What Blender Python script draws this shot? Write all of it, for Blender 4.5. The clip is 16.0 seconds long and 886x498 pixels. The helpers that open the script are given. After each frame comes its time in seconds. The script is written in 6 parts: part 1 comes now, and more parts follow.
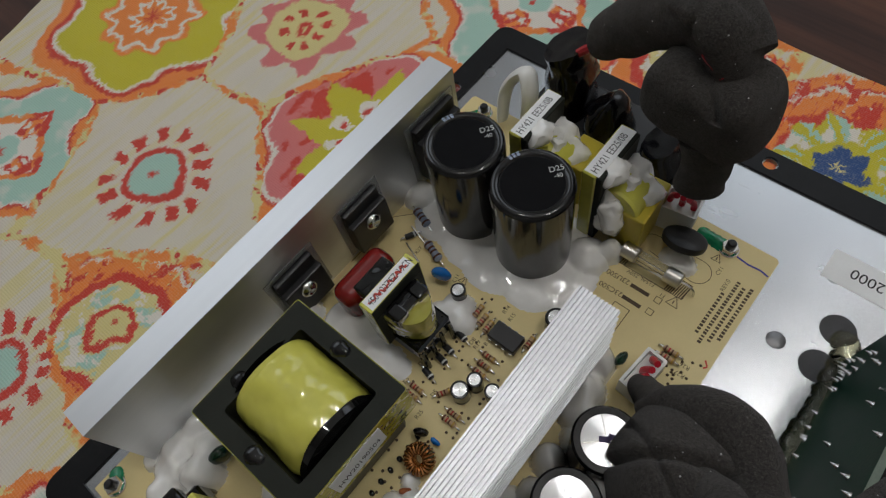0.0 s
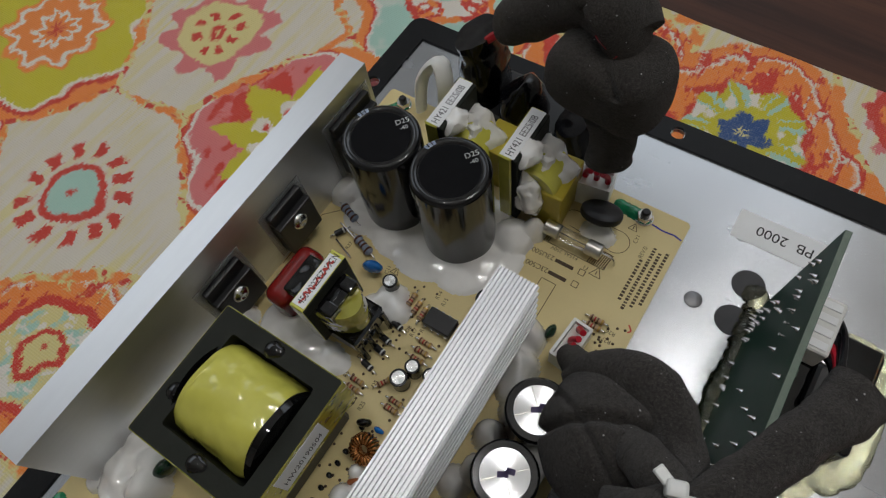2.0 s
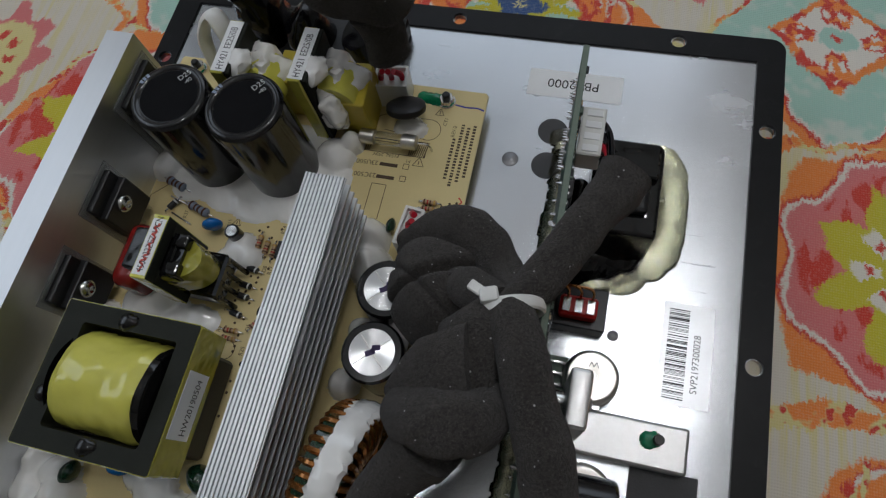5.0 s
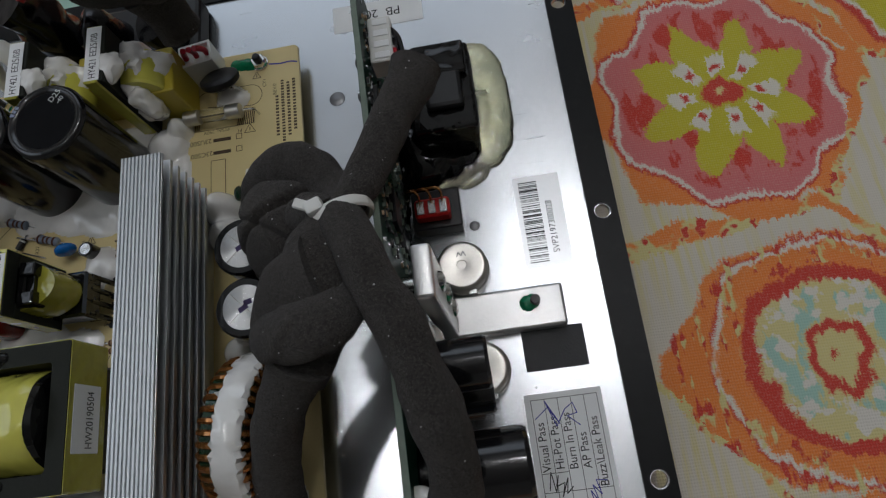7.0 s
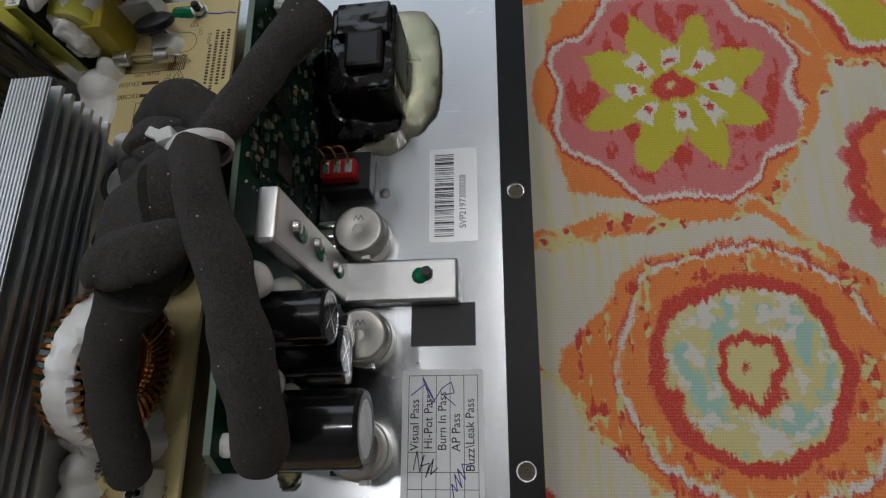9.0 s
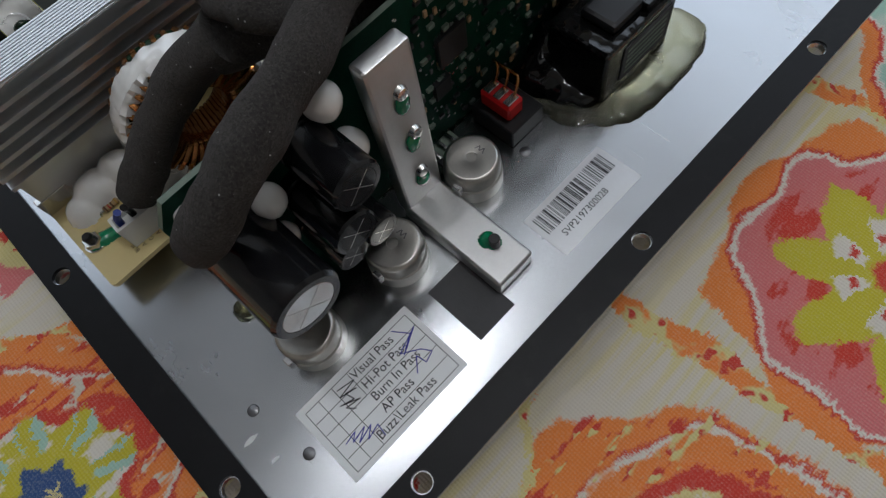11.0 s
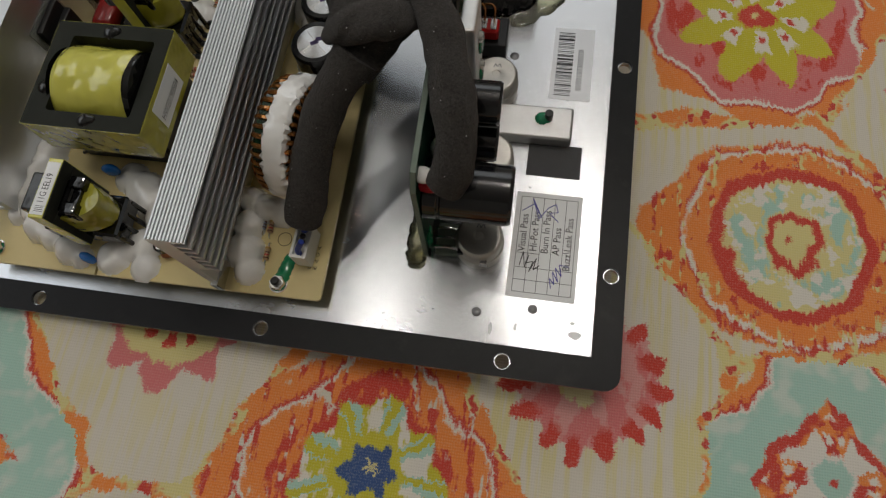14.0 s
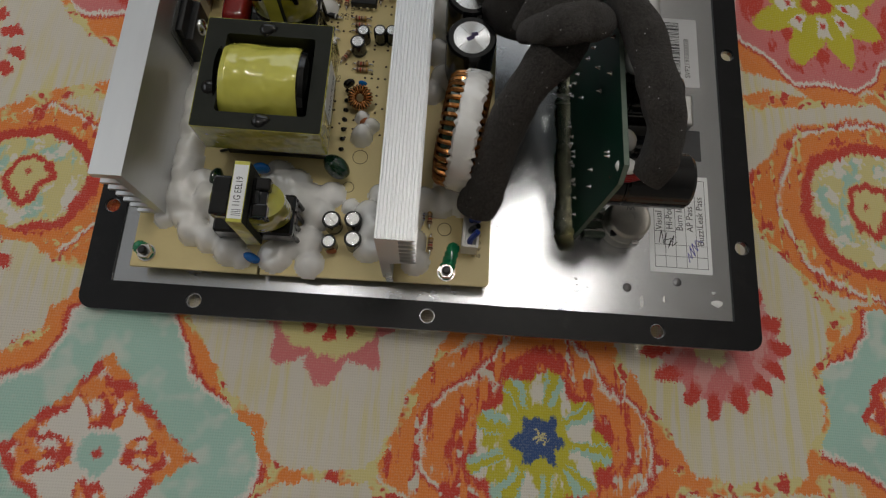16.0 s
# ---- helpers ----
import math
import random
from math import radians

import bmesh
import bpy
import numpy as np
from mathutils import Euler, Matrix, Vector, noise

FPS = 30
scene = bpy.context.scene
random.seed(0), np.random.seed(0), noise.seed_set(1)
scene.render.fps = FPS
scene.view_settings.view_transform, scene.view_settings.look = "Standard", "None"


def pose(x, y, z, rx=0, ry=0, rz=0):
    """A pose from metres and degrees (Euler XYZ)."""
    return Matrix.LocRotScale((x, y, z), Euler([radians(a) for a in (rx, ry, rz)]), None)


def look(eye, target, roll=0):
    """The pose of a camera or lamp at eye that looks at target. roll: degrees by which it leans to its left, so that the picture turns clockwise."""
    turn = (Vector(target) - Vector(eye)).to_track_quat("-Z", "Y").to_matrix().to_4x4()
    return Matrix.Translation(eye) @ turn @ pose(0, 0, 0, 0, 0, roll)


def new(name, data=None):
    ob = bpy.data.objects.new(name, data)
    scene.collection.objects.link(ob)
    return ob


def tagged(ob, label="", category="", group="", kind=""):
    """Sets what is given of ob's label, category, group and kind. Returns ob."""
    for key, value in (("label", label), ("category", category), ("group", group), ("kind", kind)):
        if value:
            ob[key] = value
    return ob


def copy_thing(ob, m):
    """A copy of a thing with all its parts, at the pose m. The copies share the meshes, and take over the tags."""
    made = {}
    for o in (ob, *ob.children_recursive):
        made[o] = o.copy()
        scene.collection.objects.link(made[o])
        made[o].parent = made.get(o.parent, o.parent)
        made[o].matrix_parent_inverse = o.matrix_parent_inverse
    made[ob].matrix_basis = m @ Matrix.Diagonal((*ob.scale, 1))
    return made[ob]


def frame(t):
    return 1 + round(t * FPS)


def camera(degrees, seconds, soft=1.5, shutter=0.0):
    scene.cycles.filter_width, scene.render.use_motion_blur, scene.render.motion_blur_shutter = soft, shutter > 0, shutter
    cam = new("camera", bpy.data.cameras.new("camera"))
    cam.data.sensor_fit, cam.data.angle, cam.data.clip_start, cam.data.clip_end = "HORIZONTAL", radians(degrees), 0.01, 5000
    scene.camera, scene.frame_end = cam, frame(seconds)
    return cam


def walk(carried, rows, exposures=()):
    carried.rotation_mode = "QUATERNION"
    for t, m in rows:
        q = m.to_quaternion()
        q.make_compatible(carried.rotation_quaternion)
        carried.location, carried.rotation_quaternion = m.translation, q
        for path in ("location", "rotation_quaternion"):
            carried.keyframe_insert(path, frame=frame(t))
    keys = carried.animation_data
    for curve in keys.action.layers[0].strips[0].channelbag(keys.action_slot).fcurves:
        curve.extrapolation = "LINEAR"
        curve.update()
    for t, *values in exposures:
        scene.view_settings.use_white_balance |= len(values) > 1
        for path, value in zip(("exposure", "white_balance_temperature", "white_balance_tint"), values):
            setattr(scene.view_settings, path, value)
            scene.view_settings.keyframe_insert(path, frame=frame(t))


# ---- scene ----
# The amplifier's own frame: millimetres on its back plate, z out of the plate.
# AMP lays that frame into the world, where the cloth is level at z = 0.
UP = Vector((0.0657, 0.0215, 1.0)).normalized()
AMP = UP.rotation_difference(Vector((0, 0, 1))).to_matrix().to_4x4() @ Matrix.Translation((0, 0, 0.0153))

cam = camera(70.9, 16.0, soft=1.25)
PATH = [
    (0, (-0.0696, 0.0729, 0.1913), (-0.1668, 0.1458, -0.0272), -15.13),
    (0.5, (-0.0670, 0.0733, 0.1917), (-0.1592, 0.1498, -0.0278), -14.19),
    (1, (-0.0656, 0.0743, 0.1925), (-0.1518, 0.1524, -0.0288), -13.31),
    (1.5, (-0.0636, 0.0752, 0.1940), (-0.1456, 0.1555, -0.0281), -12.44),
    (2, (-0.0621, 0.0758, 0.1939), (-0.1420, 0.1574, -0.0285), -12.60),
    (2.5, (-0.0616, 0.0772, 0.1949), (-0.1364, 0.1581, -0.0295), -12.50),
    (3, (-0.0603, 0.0776, 0.1966), (-0.1317, 0.1593, -0.0286), -12.24),
    (3.5, (-0.0548, 0.0762, 0.1953), (-0.1220, 0.1583, -0.0310), -13.27),
    (4, (-0.0449, 0.0735, 0.1952), (-0.1070, 0.1555, -0.0327), -15.34),
    (4.2, (-0.0414, 0.0720, 0.1955), (-0.0993, 0.1541, -0.0334), -15.63),
    (6.3, (-0.0133, 0.0547, 0.1917), (-0.0422, 0.1364, -0.0428), -20.37),
    (6.5, (-0.0107, 0.0534, 0.1934), (-0.0363, 0.1329, -0.0423), -21.00),
    (7, (-0.0039, 0.0465, 0.1924), (-0.0238, 0.1246, -0.0442), -22.12),
    (7.5, (0.0029, 0.0389, 0.1887), (-0.0115, 0.1173, -0.0483), -22.30),
    (8, (0.0122, 0.0347, 0.1832), (0.0025, 0.1119, -0.0543), -21.28),
    (8.2, (0.0151, 0.0341, 0.1814), (0.0071, 0.1101, -0.0566), -20.46),
    (10.3, (0.0592, 0.0533, 0.1714), (-0.0294, 0.1188, -0.0531), -15.82),
    (10.5, (0.0544, 0.0567, 0.1641), (-0.0343, 0.1206, -0.0608), -13.58),
    (11, (0.0557, 0.0414, 0.1521), (-0.0346, 0.0970, -0.0742), -15.61),
    (11.5, (0.0665, 0.0244, 0.1528), (-0.0220, 0.0826, -0.0737), -18.65),
    (12, (0.0591, 0.0075, 0.1612), (-0.0153, 0.0793, -0.0663), -14.85),
    (12.5, (0.0464, -0.0061, 0.1673), (-0.0162, 0.0719, -0.0619), -12.06),
    (13, (0.0398, -0.0154, 0.1769), (-0.0123, 0.0666, -0.0535), -10.78),
    (13.5, (0.0222, -0.0284, 0.1887), (-0.0185, 0.0514, -0.0447), -13.13),
    (14, (-0.0003, -0.0311, 0.2028), (-0.0286, 0.0464, -0.0332), -12.29),
    (14.5, (-0.0206, -0.0351, 0.2079), (-0.0347, 0.0390, -0.0304), -5.27),
    (15, (-0.0444, -0.0386, 0.2132), (-0.0507, 0.0334, -0.0261), -0.10),
    (15.5, (-0.0637, -0.0398, 0.2166), (-0.0646, 0.0315, -0.0230), 3.26),
    (16, (-0.0820, -0.0382, 0.2173), (-0.0775, 0.0314, -0.0228), 7.47),
]
walk(cam, [(t, AMP @ look(eye, target, roll)) for t, eye, target, roll in PATH],
     [(0, -0.12, 6250, 10), (3.0, -0.1, 6200, 10), (4.2, -0.14, 6050, 10), (6.3, -0.5, 5850, 10), (8.2, -0.42, 6150, 10), (10.3, -0.05, 5850, 10), (11.2, -0.05, 5850, 10), (12.5, -0.05, 6050, 10), (13.7, -0.1, 6700, 10), (14.5, -0.22, 6700, 10), (16, -0.3, 6550, 10)])

# ---- world and light ----
world = bpy.data.worlds.new("world")
scene.world = world
world.use_nodes = True
world.node_tree.nodes["Background"].inputs[0].default_value = (0.9, 0.93, 1.0, 1)
world.node_tree.nodes["Background"].inputs[1].default_value = 0.15
LAMP = AMP @ Vector((0.16, 0.38, 1.25))
SPOT = Vector((-0.50, 0.10, 1.70))
LAMP_POWER, BULB_POWER, SPOT_POWER, WINDOW_POWER = 0.8, 4.5, 1.8, 3.3


def area_lamp(name, place, target, size_x, size_y, power, colour):
    data = bpy.data.lights.new(name, "AREA")
    data.shape, data.size, data.size_y, data.energy, data.color = "RECTANGLE", size_x, size_y, power, colour
    ob = new(name, data)
    ob.matrix_world = look(place, target)
    return ob


def point_lamp(name, place, power, radius, colour):
    data = bpy.data.lights.new(name, "POINT")
    data.energy, data.shadow_soft_size, data.color = power, radius, colour
    ob = new(name, data)
    ob.location = place
    return ob


# ---- shader arithmetic ----
class Tree:
    """A material's nodes, with arithmetic on their sockets."""

    def __init__(self, name):
        self.mat = bpy.data.materials.new(name)
        self.mat.use_nodes = True
        self.nodes, self.links = self.mat.node_tree.nodes, self.mat.node_tree.links
        self.bsdf = self.nodes["Principled BSDF"]

    def node(self, kind):
        return self.nodes.new(kind)

    def put(self, socket, value):
        if isinstance(value, bpy.types.NodeSocket):
            self.links.new(value, socket)
        else:
            socket.default_value = value

    def math(self, op, a, b=0.0, c=0.0):
        n = self.node("ShaderNodeMath")
        n.operation = op
        for s, v in zip(n.inputs, (a, b, c)):
            self.put(s, v)
        return n.outputs[0]

    def add(self, a, b): return self.math("ADD", a, b)
    def mul(self, a, b): return self.math("MULTIPLY", a, b)
    def less(self, a, b): return self.math("LESS_THAN", a, b)
    def more(self, a, b): return self.math("GREATER_THAN", a, b)

    def over(self, a, b, w=None):
        """1 where a is above b, with a soft edge w wide."""
        if w is None:
            w = 1.3 if isinstance(b, float) and b >= 1.0 or isinstance(b, int) else 0.05
        n = self.node("ShaderNodeMapRange")
        for k, v in zip(range(5), (a, b - w / 2, b + w / 2, 0.0, 1.0)):
            self.put(n.inputs[k], v)
        return n.outputs[0]

    def under(self, a, b, w=None): return self.math("SUBTRACT", 1.0, self.over(a, b, w))

    def vec(self, op, a, b=(0, 0, 0)):
        n = self.node("ShaderNodeVectorMath")
        n.operation = op
        self.put(n.inputs[0], a)
        self.put(n.inputs[1], b)
        return n.outputs["Value"] if op in ("LENGTH", "DISTANCE", "DOT_PRODUCT") else n.outputs[0]

    def mix(self, fac, a, b, kind="RGBA", blend="MIX"):
        n = self.node("ShaderNodeMix")
        n.data_type = kind
        if kind == "RGBA":
            n.blend_type = blend
        ins = [s for s in n.inputs if s.type == {"RGBA": "RGBA", "VECTOR": "VECTOR", "FLOAT": "VALUE"}[kind]]
        ins = [s for s in ins if s.name in "AB"]
        self.put(n.inputs[0], fac)
        for s, v in zip(ins, (a, b)):
            self.put(s, (*v, 1) if isinstance(v, tuple) and kind == "RGBA" else v)
        return [s for s in n.outputs if s.type == {"RGBA": "RGBA", "VECTOR": "VECTOR", "FLOAT": "VALUE"}[kind]][0]

    def where(self, space="Object"):
        return self.node("ShaderNodeTexCoord").outputs[space]

    def noise(self, at, scale, detail=3.0, rough=0.55, out="Fac"):
        n = self.node("ShaderNodeTexNoise")
        self.put(n.inputs["Vector"], at)
        n.inputs["Scale"].default_value, n.inputs["Detail"].default_value, n.inputs["Roughness"].default_value = scale, detail, rough
        return n.outputs[out]

    def steps(self, fac, stops, soft=False):
        n = self.node("ShaderNodeValToRGB")
        ramp = n.color_ramp
        ramp.interpolation = "LINEAR" if soft else "CONSTANT"
        while len(ramp.elements) < len(stops):
            ramp.elements.new(1.0)
        for e, (place, colour) in zip(ramp.elements, stops):
            e.position, e.color = place, (*colour, 1)
        self.put(n.inputs[0], fac)
        return n.outputs[0]

    def bump(self, height, strength, distance):
        n = self.node("ShaderNodeBump")
        n.inputs["Strength"].default_value, n.inputs["Distance"].default_value = strength, distance
        self.put(n.inputs["Height"], height)
        self.links.new(n.outputs[0], self.bsdf.inputs["Normal"])
        self.links.new(n.outputs[0], self.bsdf.inputs["Coat Normal"])


def mat(name, colour, rough=0.5, metal=0.0, var=0.12, scale=150.0, bump=0.0, grain=1500.0, stretch=(1, 1, 1), coat=0.0, clear=0.0, ior=1.45, aniso=0.0, spec=0.5, space="Object", wear=None, deep=0.0004):
    """A plain surface: colour varied at two scales, roughness varied, a fine relief."""
    t = Tree(name)
    at = t.vec("MULTIPLY", t.where(space), stretch)
    big, fine = t.noise(at, scale), t.noise(at, grain, 4.0)
    both = t.add(t.mul(big, 0.65), t.mul(fine, 0.35))
    tone = t.mix(both, tuple(c * (1 - 2 * var) for c in colour), tuple(min(1.0, c * (1 + 1.6 * var)) for c in colour))
    if wear:
        worn = t.math("SMOOTH_MIN", 1.0, t.mul(t.math("MAXIMUM", t.add(t.noise(at, scale * 0.6, 5.0, 0.7), -0.56), 0.0), 7.0), 0.1)
        tone = t.mix(worn, tone, wear)
    t.put(t.bsdf.inputs["Base Color"], tone)
    t.put(t.bsdf.inputs["Roughness"], t.math("ADD", rough - 0.12 * rough, t.mul(both, 0.25 * rough)))
    t.bsdf.inputs["Metallic"].default_value = metal
    t.bsdf.inputs["Coat Weight"].default_value = coat
    t.bsdf.inputs["Coat Roughness"].default_value = 0.04
    t.bsdf.inputs["Transmission Weight"].default_value = clear
    t.bsdf.inputs["IOR"].default_value = ior
    t.bsdf.inputs["Specular IOR Level"].default_value = spec
    t.bsdf.inputs["Anisotropic"].default_value = aniso
    if bump:
        t.bump(t.noise(at, grain, 1.0) if coat >= 0.3 else fine, bump, deep)
    return t.mat


def foam_material():
    """Grey-brown open-cell foam: pores, a nap, and a few sparkle glints painted as pale dots."""
    t = Tree("foam")
    at = t.where()
    pores = t.node("ShaderNodeTexVoronoi")
    t.put(pores.inputs["Vector"], at)
    pores.inputs["Scale"].default_value = 1500
    big, fine = t.noise(at, 60, 3), t.noise(at, 2200, 4)
    tone = t.mix(big, (0.030, 0.026, 0.023), (0.056, 0.049, 0.043))
    grit = t.noise(at, 1300, 3, 0.7)
    tone = t.mix(t.mul(t.more(grit, 0.53), 0.55), tone, (0.012, 0.010, 0.009))
    tone = t.mix(t.mul(t.more(fine, 0.58), 0.5), tone, (0.10, 0.09, 0.08))
    # Scattered glints put into the colour as pale, smoother dots.
    glint = t.node("ShaderNodeTexVoronoi")
    t.put(glint.inputs["Vector"], at)
    glint.inputs["Scale"].default_value = 420
    pick = t.mul(t.less(glint.outputs["Distance"], 0.095), t.more(t.noise(at, 700, 1), 0.54))
    t.put(t.bsdf.inputs["Base Color"], t.mix(pick, tone, (0.5, 0.5, 0.48)))
    t.put(t.bsdf.inputs["Roughness"], t.mix(pick, 0.95, 0.15, "FLOAT"))
    t.bsdf.inputs["Sheen Weight"].default_value = 0.12
    t.bsdf.inputs["Sheen Roughness"].default_value = 0.6
    t.bsdf.inputs["Specular IOR Level"].default_value = 0.15
    t.bump(t.add(t.mul(pores.outputs["Distance"], 0.3), t.mul(t.noise(at, 3600, 4, 0.7), 1.3)), 0.8, 0.0006)
    return t.mat


def plate_material():
    """Bare rolled aluminium: a sheen drawn out one way, smudges, wiped streaks and fine scratches."""
    t = Tree("plate_aluminium")
    at = t.where()
    smudge = t.noise(at, 28, 5, 0.65)
    wiped = t.noise(t.vec("MULTIPLY", at, (22, 75, 20)), 1.0, 5, 0.7)
    fine = t.noise(at, 900, 3)
    scratch = t.more(t.noise(t.vec("MULTIPLY", at, (40, 900, 40)), 1.0, 3, 0.6), 0.73)
    tone = t.mix(smudge, (0.46, 0.48, 0.50), (0.58, 0.60, 0.625))
    t.put(t.bsdf.inputs["Base Color"], t.mix(t.mul(fine, 0.22), tone, (0.45, 0.45, 0.46)))
    rough = t.add(0.15, t.add(t.mul(smudge, 0.11), t.mul(wiped, 0.10)))
    t.put(t.bsdf.inputs["Roughness"], t.add(rough, t.mul(scratch, 0.16)))
    t.bsdf.inputs["Metallic"].default_value = 1.0
    t.bsdf.inputs["Anisotropic"].default_value = 0.72
    way = t.node("ShaderNodeTangent")
    way.direction_type, way.axis = "RADIAL", "X"
    t.links.new(way.outputs[0], t.bsdf.inputs["Tangent"])
    t.bump(t.add(t.mul(wiped, 0.5), smudge), 0.10, 0.0006)
    return t.mat


def wood_material():
    t = Tree("dark_wood")
    at = t.where()
    grain = t.noise(t.vec("MULTIPLY", at, (4, 60, 20)), 1.0, 6, 0.6)
    pores = t.noise(t.vec("MULTIPLY", at, (30, 900, 100)), 1.0, 3)
    tone = t.steps(grain, [(0.3, (0.028, 0.011, 0.007)), (0.55, (0.080, 0.030, 0.017)), (0.75, (0.14, 0.056, 0.028))], True)
    t.put(t.bsdf.inputs["Base Color"], t.mix(t.mul(pores, 0.4), tone, (0.02, 0.01, 0.006)))
    t.bsdf.inputs["Roughness"].default_value = 0.55
    t.bsdf.inputs["Specular IOR Level"].default_value = 0.25
    t.bump(pores, 0.15, 0.0005)
    return t.mat


TAU = 2 * math.pi
CREAM, ORANGE, RED, PINK = (0.69, 0.64, 0.55), (0.83, 0.25, 0.05), (0.62, 0.05, 0.033), (0.68, 0.19, 0.19)
LIME, TEAL, BLUE, STRAW, WHITE = (0.58, 0.52, 0.03), (0.40, 0.62, 0.53), (0.03, 0.085, 0.24), (0.70, 0.62, 0.27), (0.76, 0.72, 0.65)
# The print's medallions: kind, centre on the cloth in the amplifier's millimetres, size.
PRINT = [
    ("blue", -39, -41, 1.0), ("blue", -62, 258, 1.0), ("ring", 102, 62, 1.0), ("star", 91, 163, 1.0), ("diamond", -188, -52, 1.0),
    ("diamond", 112, -22, 0.9), ("rosette", 170, 124, 1.0), ("fringe", 30, 1, 1.0), ("posy", -118, 2, 1.0), ("sprig", -271, 94, 1.0),
    ("posy", -280, 189, 1.0), ("star", -214, 160, 1.0), ("lime", -346, 150, 1.0), ("diamond", -336, 62, 0.75), ("diamond", -205, 262, 0.9),
    ("sprig", -252, 8, 0.9), ("rosette", 0, 296, 0.8), ("ring", -232, 42, 0.75), ("posy", -112, -112, 1.0), ("diamond", 66, 262, 0.9),
    ("rosette", 180, 20, 1.0), ("ring", -130, 268, 0.8), ("lime", 180, 220, 1.0), ("rosette", 42, -104, 1.0), ("ring", -262, -78, 1.0),
    ("ring", 190, -60, 1.0), ("star", -340, -30, 1.0), ("posy", -150, 330, 1.0),
    ("diamond", -186, -205, 1.0), ("blue", -36, -200, 1.0), ("diamond", 115, -185, 1.0), ("ring", 262, 78, 1.0), ("star", 262, 180, 1.0), ("blue", 270, -60, 1.0),
    ("star", -110, -300, 1.0), ("ring", 40, -300, 1.0), ("lime", 190, -300, 1.0), ("sprig", -330, -150, 1.0), ("posy", -260, -300, 1.0), ("star", 300, -190, 1.0), ("diamond", 380, 30, 1.0), ("rosette", 380, 170, 1.0), ("posy", 350, -330, 1.0), ("blue", 330, 290, 1.0),
]
KINDS = ["blue", "ring", "star", "diamond", "rosette", "posy", "sprig", "lime", "fringe"]


def cloth_material():
    """Printed cotton: medallions with ragged edges on a streaked cream ground, and the weave."""
    t = Tree("printed_cotton")
    at = t.where()
    mm = t.vec("MULTIPLY", at, (1000, 1000, 0))
    warp = t.vec("MULTIPLY", t.vec("SUBTRACT", t.noise(at, 45, 2, out="Color"), (0.5, 0.5, 0.5)), (14, 14, 0))
    rag = t.vec("MULTIPLY", t.vec("SUBTRACT", t.noise(at, 500, 3, out="Color"), (0.5, 0.5, 0.5)), (2.6, 2.6, 0))
    comb = t.vec("MULTIPLY", t.vec("SUBTRACT", t.noise(t.vec("MULTIPLY", at, (750, 45, 0)), 1.0, 2, out="Color"), (0.5, 0.5, 0.5)), (1, 5, 0))
    thread = t.vec("MULTIPLY", t.vec("SUBTRACT", t.noise(t.vec("MULTIPLY", at, (1000, 1700, 0)), 1.0, 1, out="Color"), (0.5, 0.5, 0.5)), (2.2, 2.2, 0))
    mm = t.vec("ADD", t.vec("ADD", t.vec("ADD", mm, warp), thread), t.vec("ADD", rag, comb))
    best, second, kind, local = 1e6, 1e6, 0.0, (0.0, 0.0, 0.0)
    for k, x, y, size in PRINT:
        p = AMP @ Vector((x / 1000, y / 1000, -0.0153 - 0.0000657 * x - 0.0000215 * y))
        here = t.vec("MULTIPLY", t.vec("SUBTRACT", mm, (p.x * 1000, p.y * 1000, 0)), (1 / size, 1 / size, 0))
        far = t.vec("LENGTH", here)
        nearer = t.less(far, best)
        second = t.math("MINIMUM", second, t.math("MAXIMUM", far, best))
        best = t.math("MINIMUM", far, best)
        local = t.mix(nearer, local, here, "VECTOR")
        kind = t.mix(nearer, kind, float(KINDS.index(k)), "FLOAT")
    local = t.vec("ADD", local, (0.001, 0, 0))
    split = t.node("ShaderNodeSeparateXYZ")
    t.put(split.inputs[0], local)
    x, y = split.outputs[0], split.outputs[1]
    turn, r = t.math("ARCTAN2", y, x), best
    wobble = t.noise(at, 160, 3)
    blotch = t.over(t.noise(t.vec("MULTIPLY", at, (1, 0.5, 1)), 120, 4, 0.6), 0.52)

    def wave(n, phase=0.0):
        return t.math("COSINE", t.add(t.mul(turn, float(n)), phase))

    def rings(radius, stops):
        soft = [(0.0, stops[0][1])]
        for (_, before), (edge_at, after) in zip(stops, stops[1:]):
            soft += [((edge_at - 0.55) / 80, before), ((edge_at + 0.55) / 80, after)]
        return t.steps(t.mul(radius, 1 / 80), soft, True)

    def bent(n, size, phase=0.0):
        return t.add(r, t.mul(wave(n, phase), -size))

    streak = t.noise(t.vec("MULTIPLY", at, (330, 22, 1)), 1.0, 3)
    ground = t.mix(t.mul(t.over(streak, 0.52, 0.12), t.mul(t.over(t.noise(at, 22, 2), 0.45, 0.3), 0.8)), CREAM, STRAW)
    cusp = t.mul(t.math("POWER", t.math("ABSOLUTE", t.math("COSINE", turn)), 10.0), 9.0)
    apart = t.math("SUBTRACT", second, best)
    lattice = t.over(t.add(t.mul(t.noise(at, 26, 2), 20.0), t.mul(apart, -1.0)), 4.5)
    lattice = t.mul(lattice, t.under(best, 95.0))
    ground = t.mix(lattice, ground, t.mix(t.over(t.noise(at, 75, 3), 0.5), ORANGE, t.mix(t.over(t.noise(at, 150, 2), 0.6), STRAW, RED)))
    bud = t.node("ShaderNodeTexVoronoi")
    t.put(bud.inputs["Vector"], t.vec("MULTIPLY", mm, (0.021, 0.021, 0)))
    bud.inputs["Scale"].default_value = 1.0
    bud.inputs["Randomness"].default_value = 0.8
    ground = t.mix(t.under(bud.outputs["Distance"], 0.085), ground, RED)
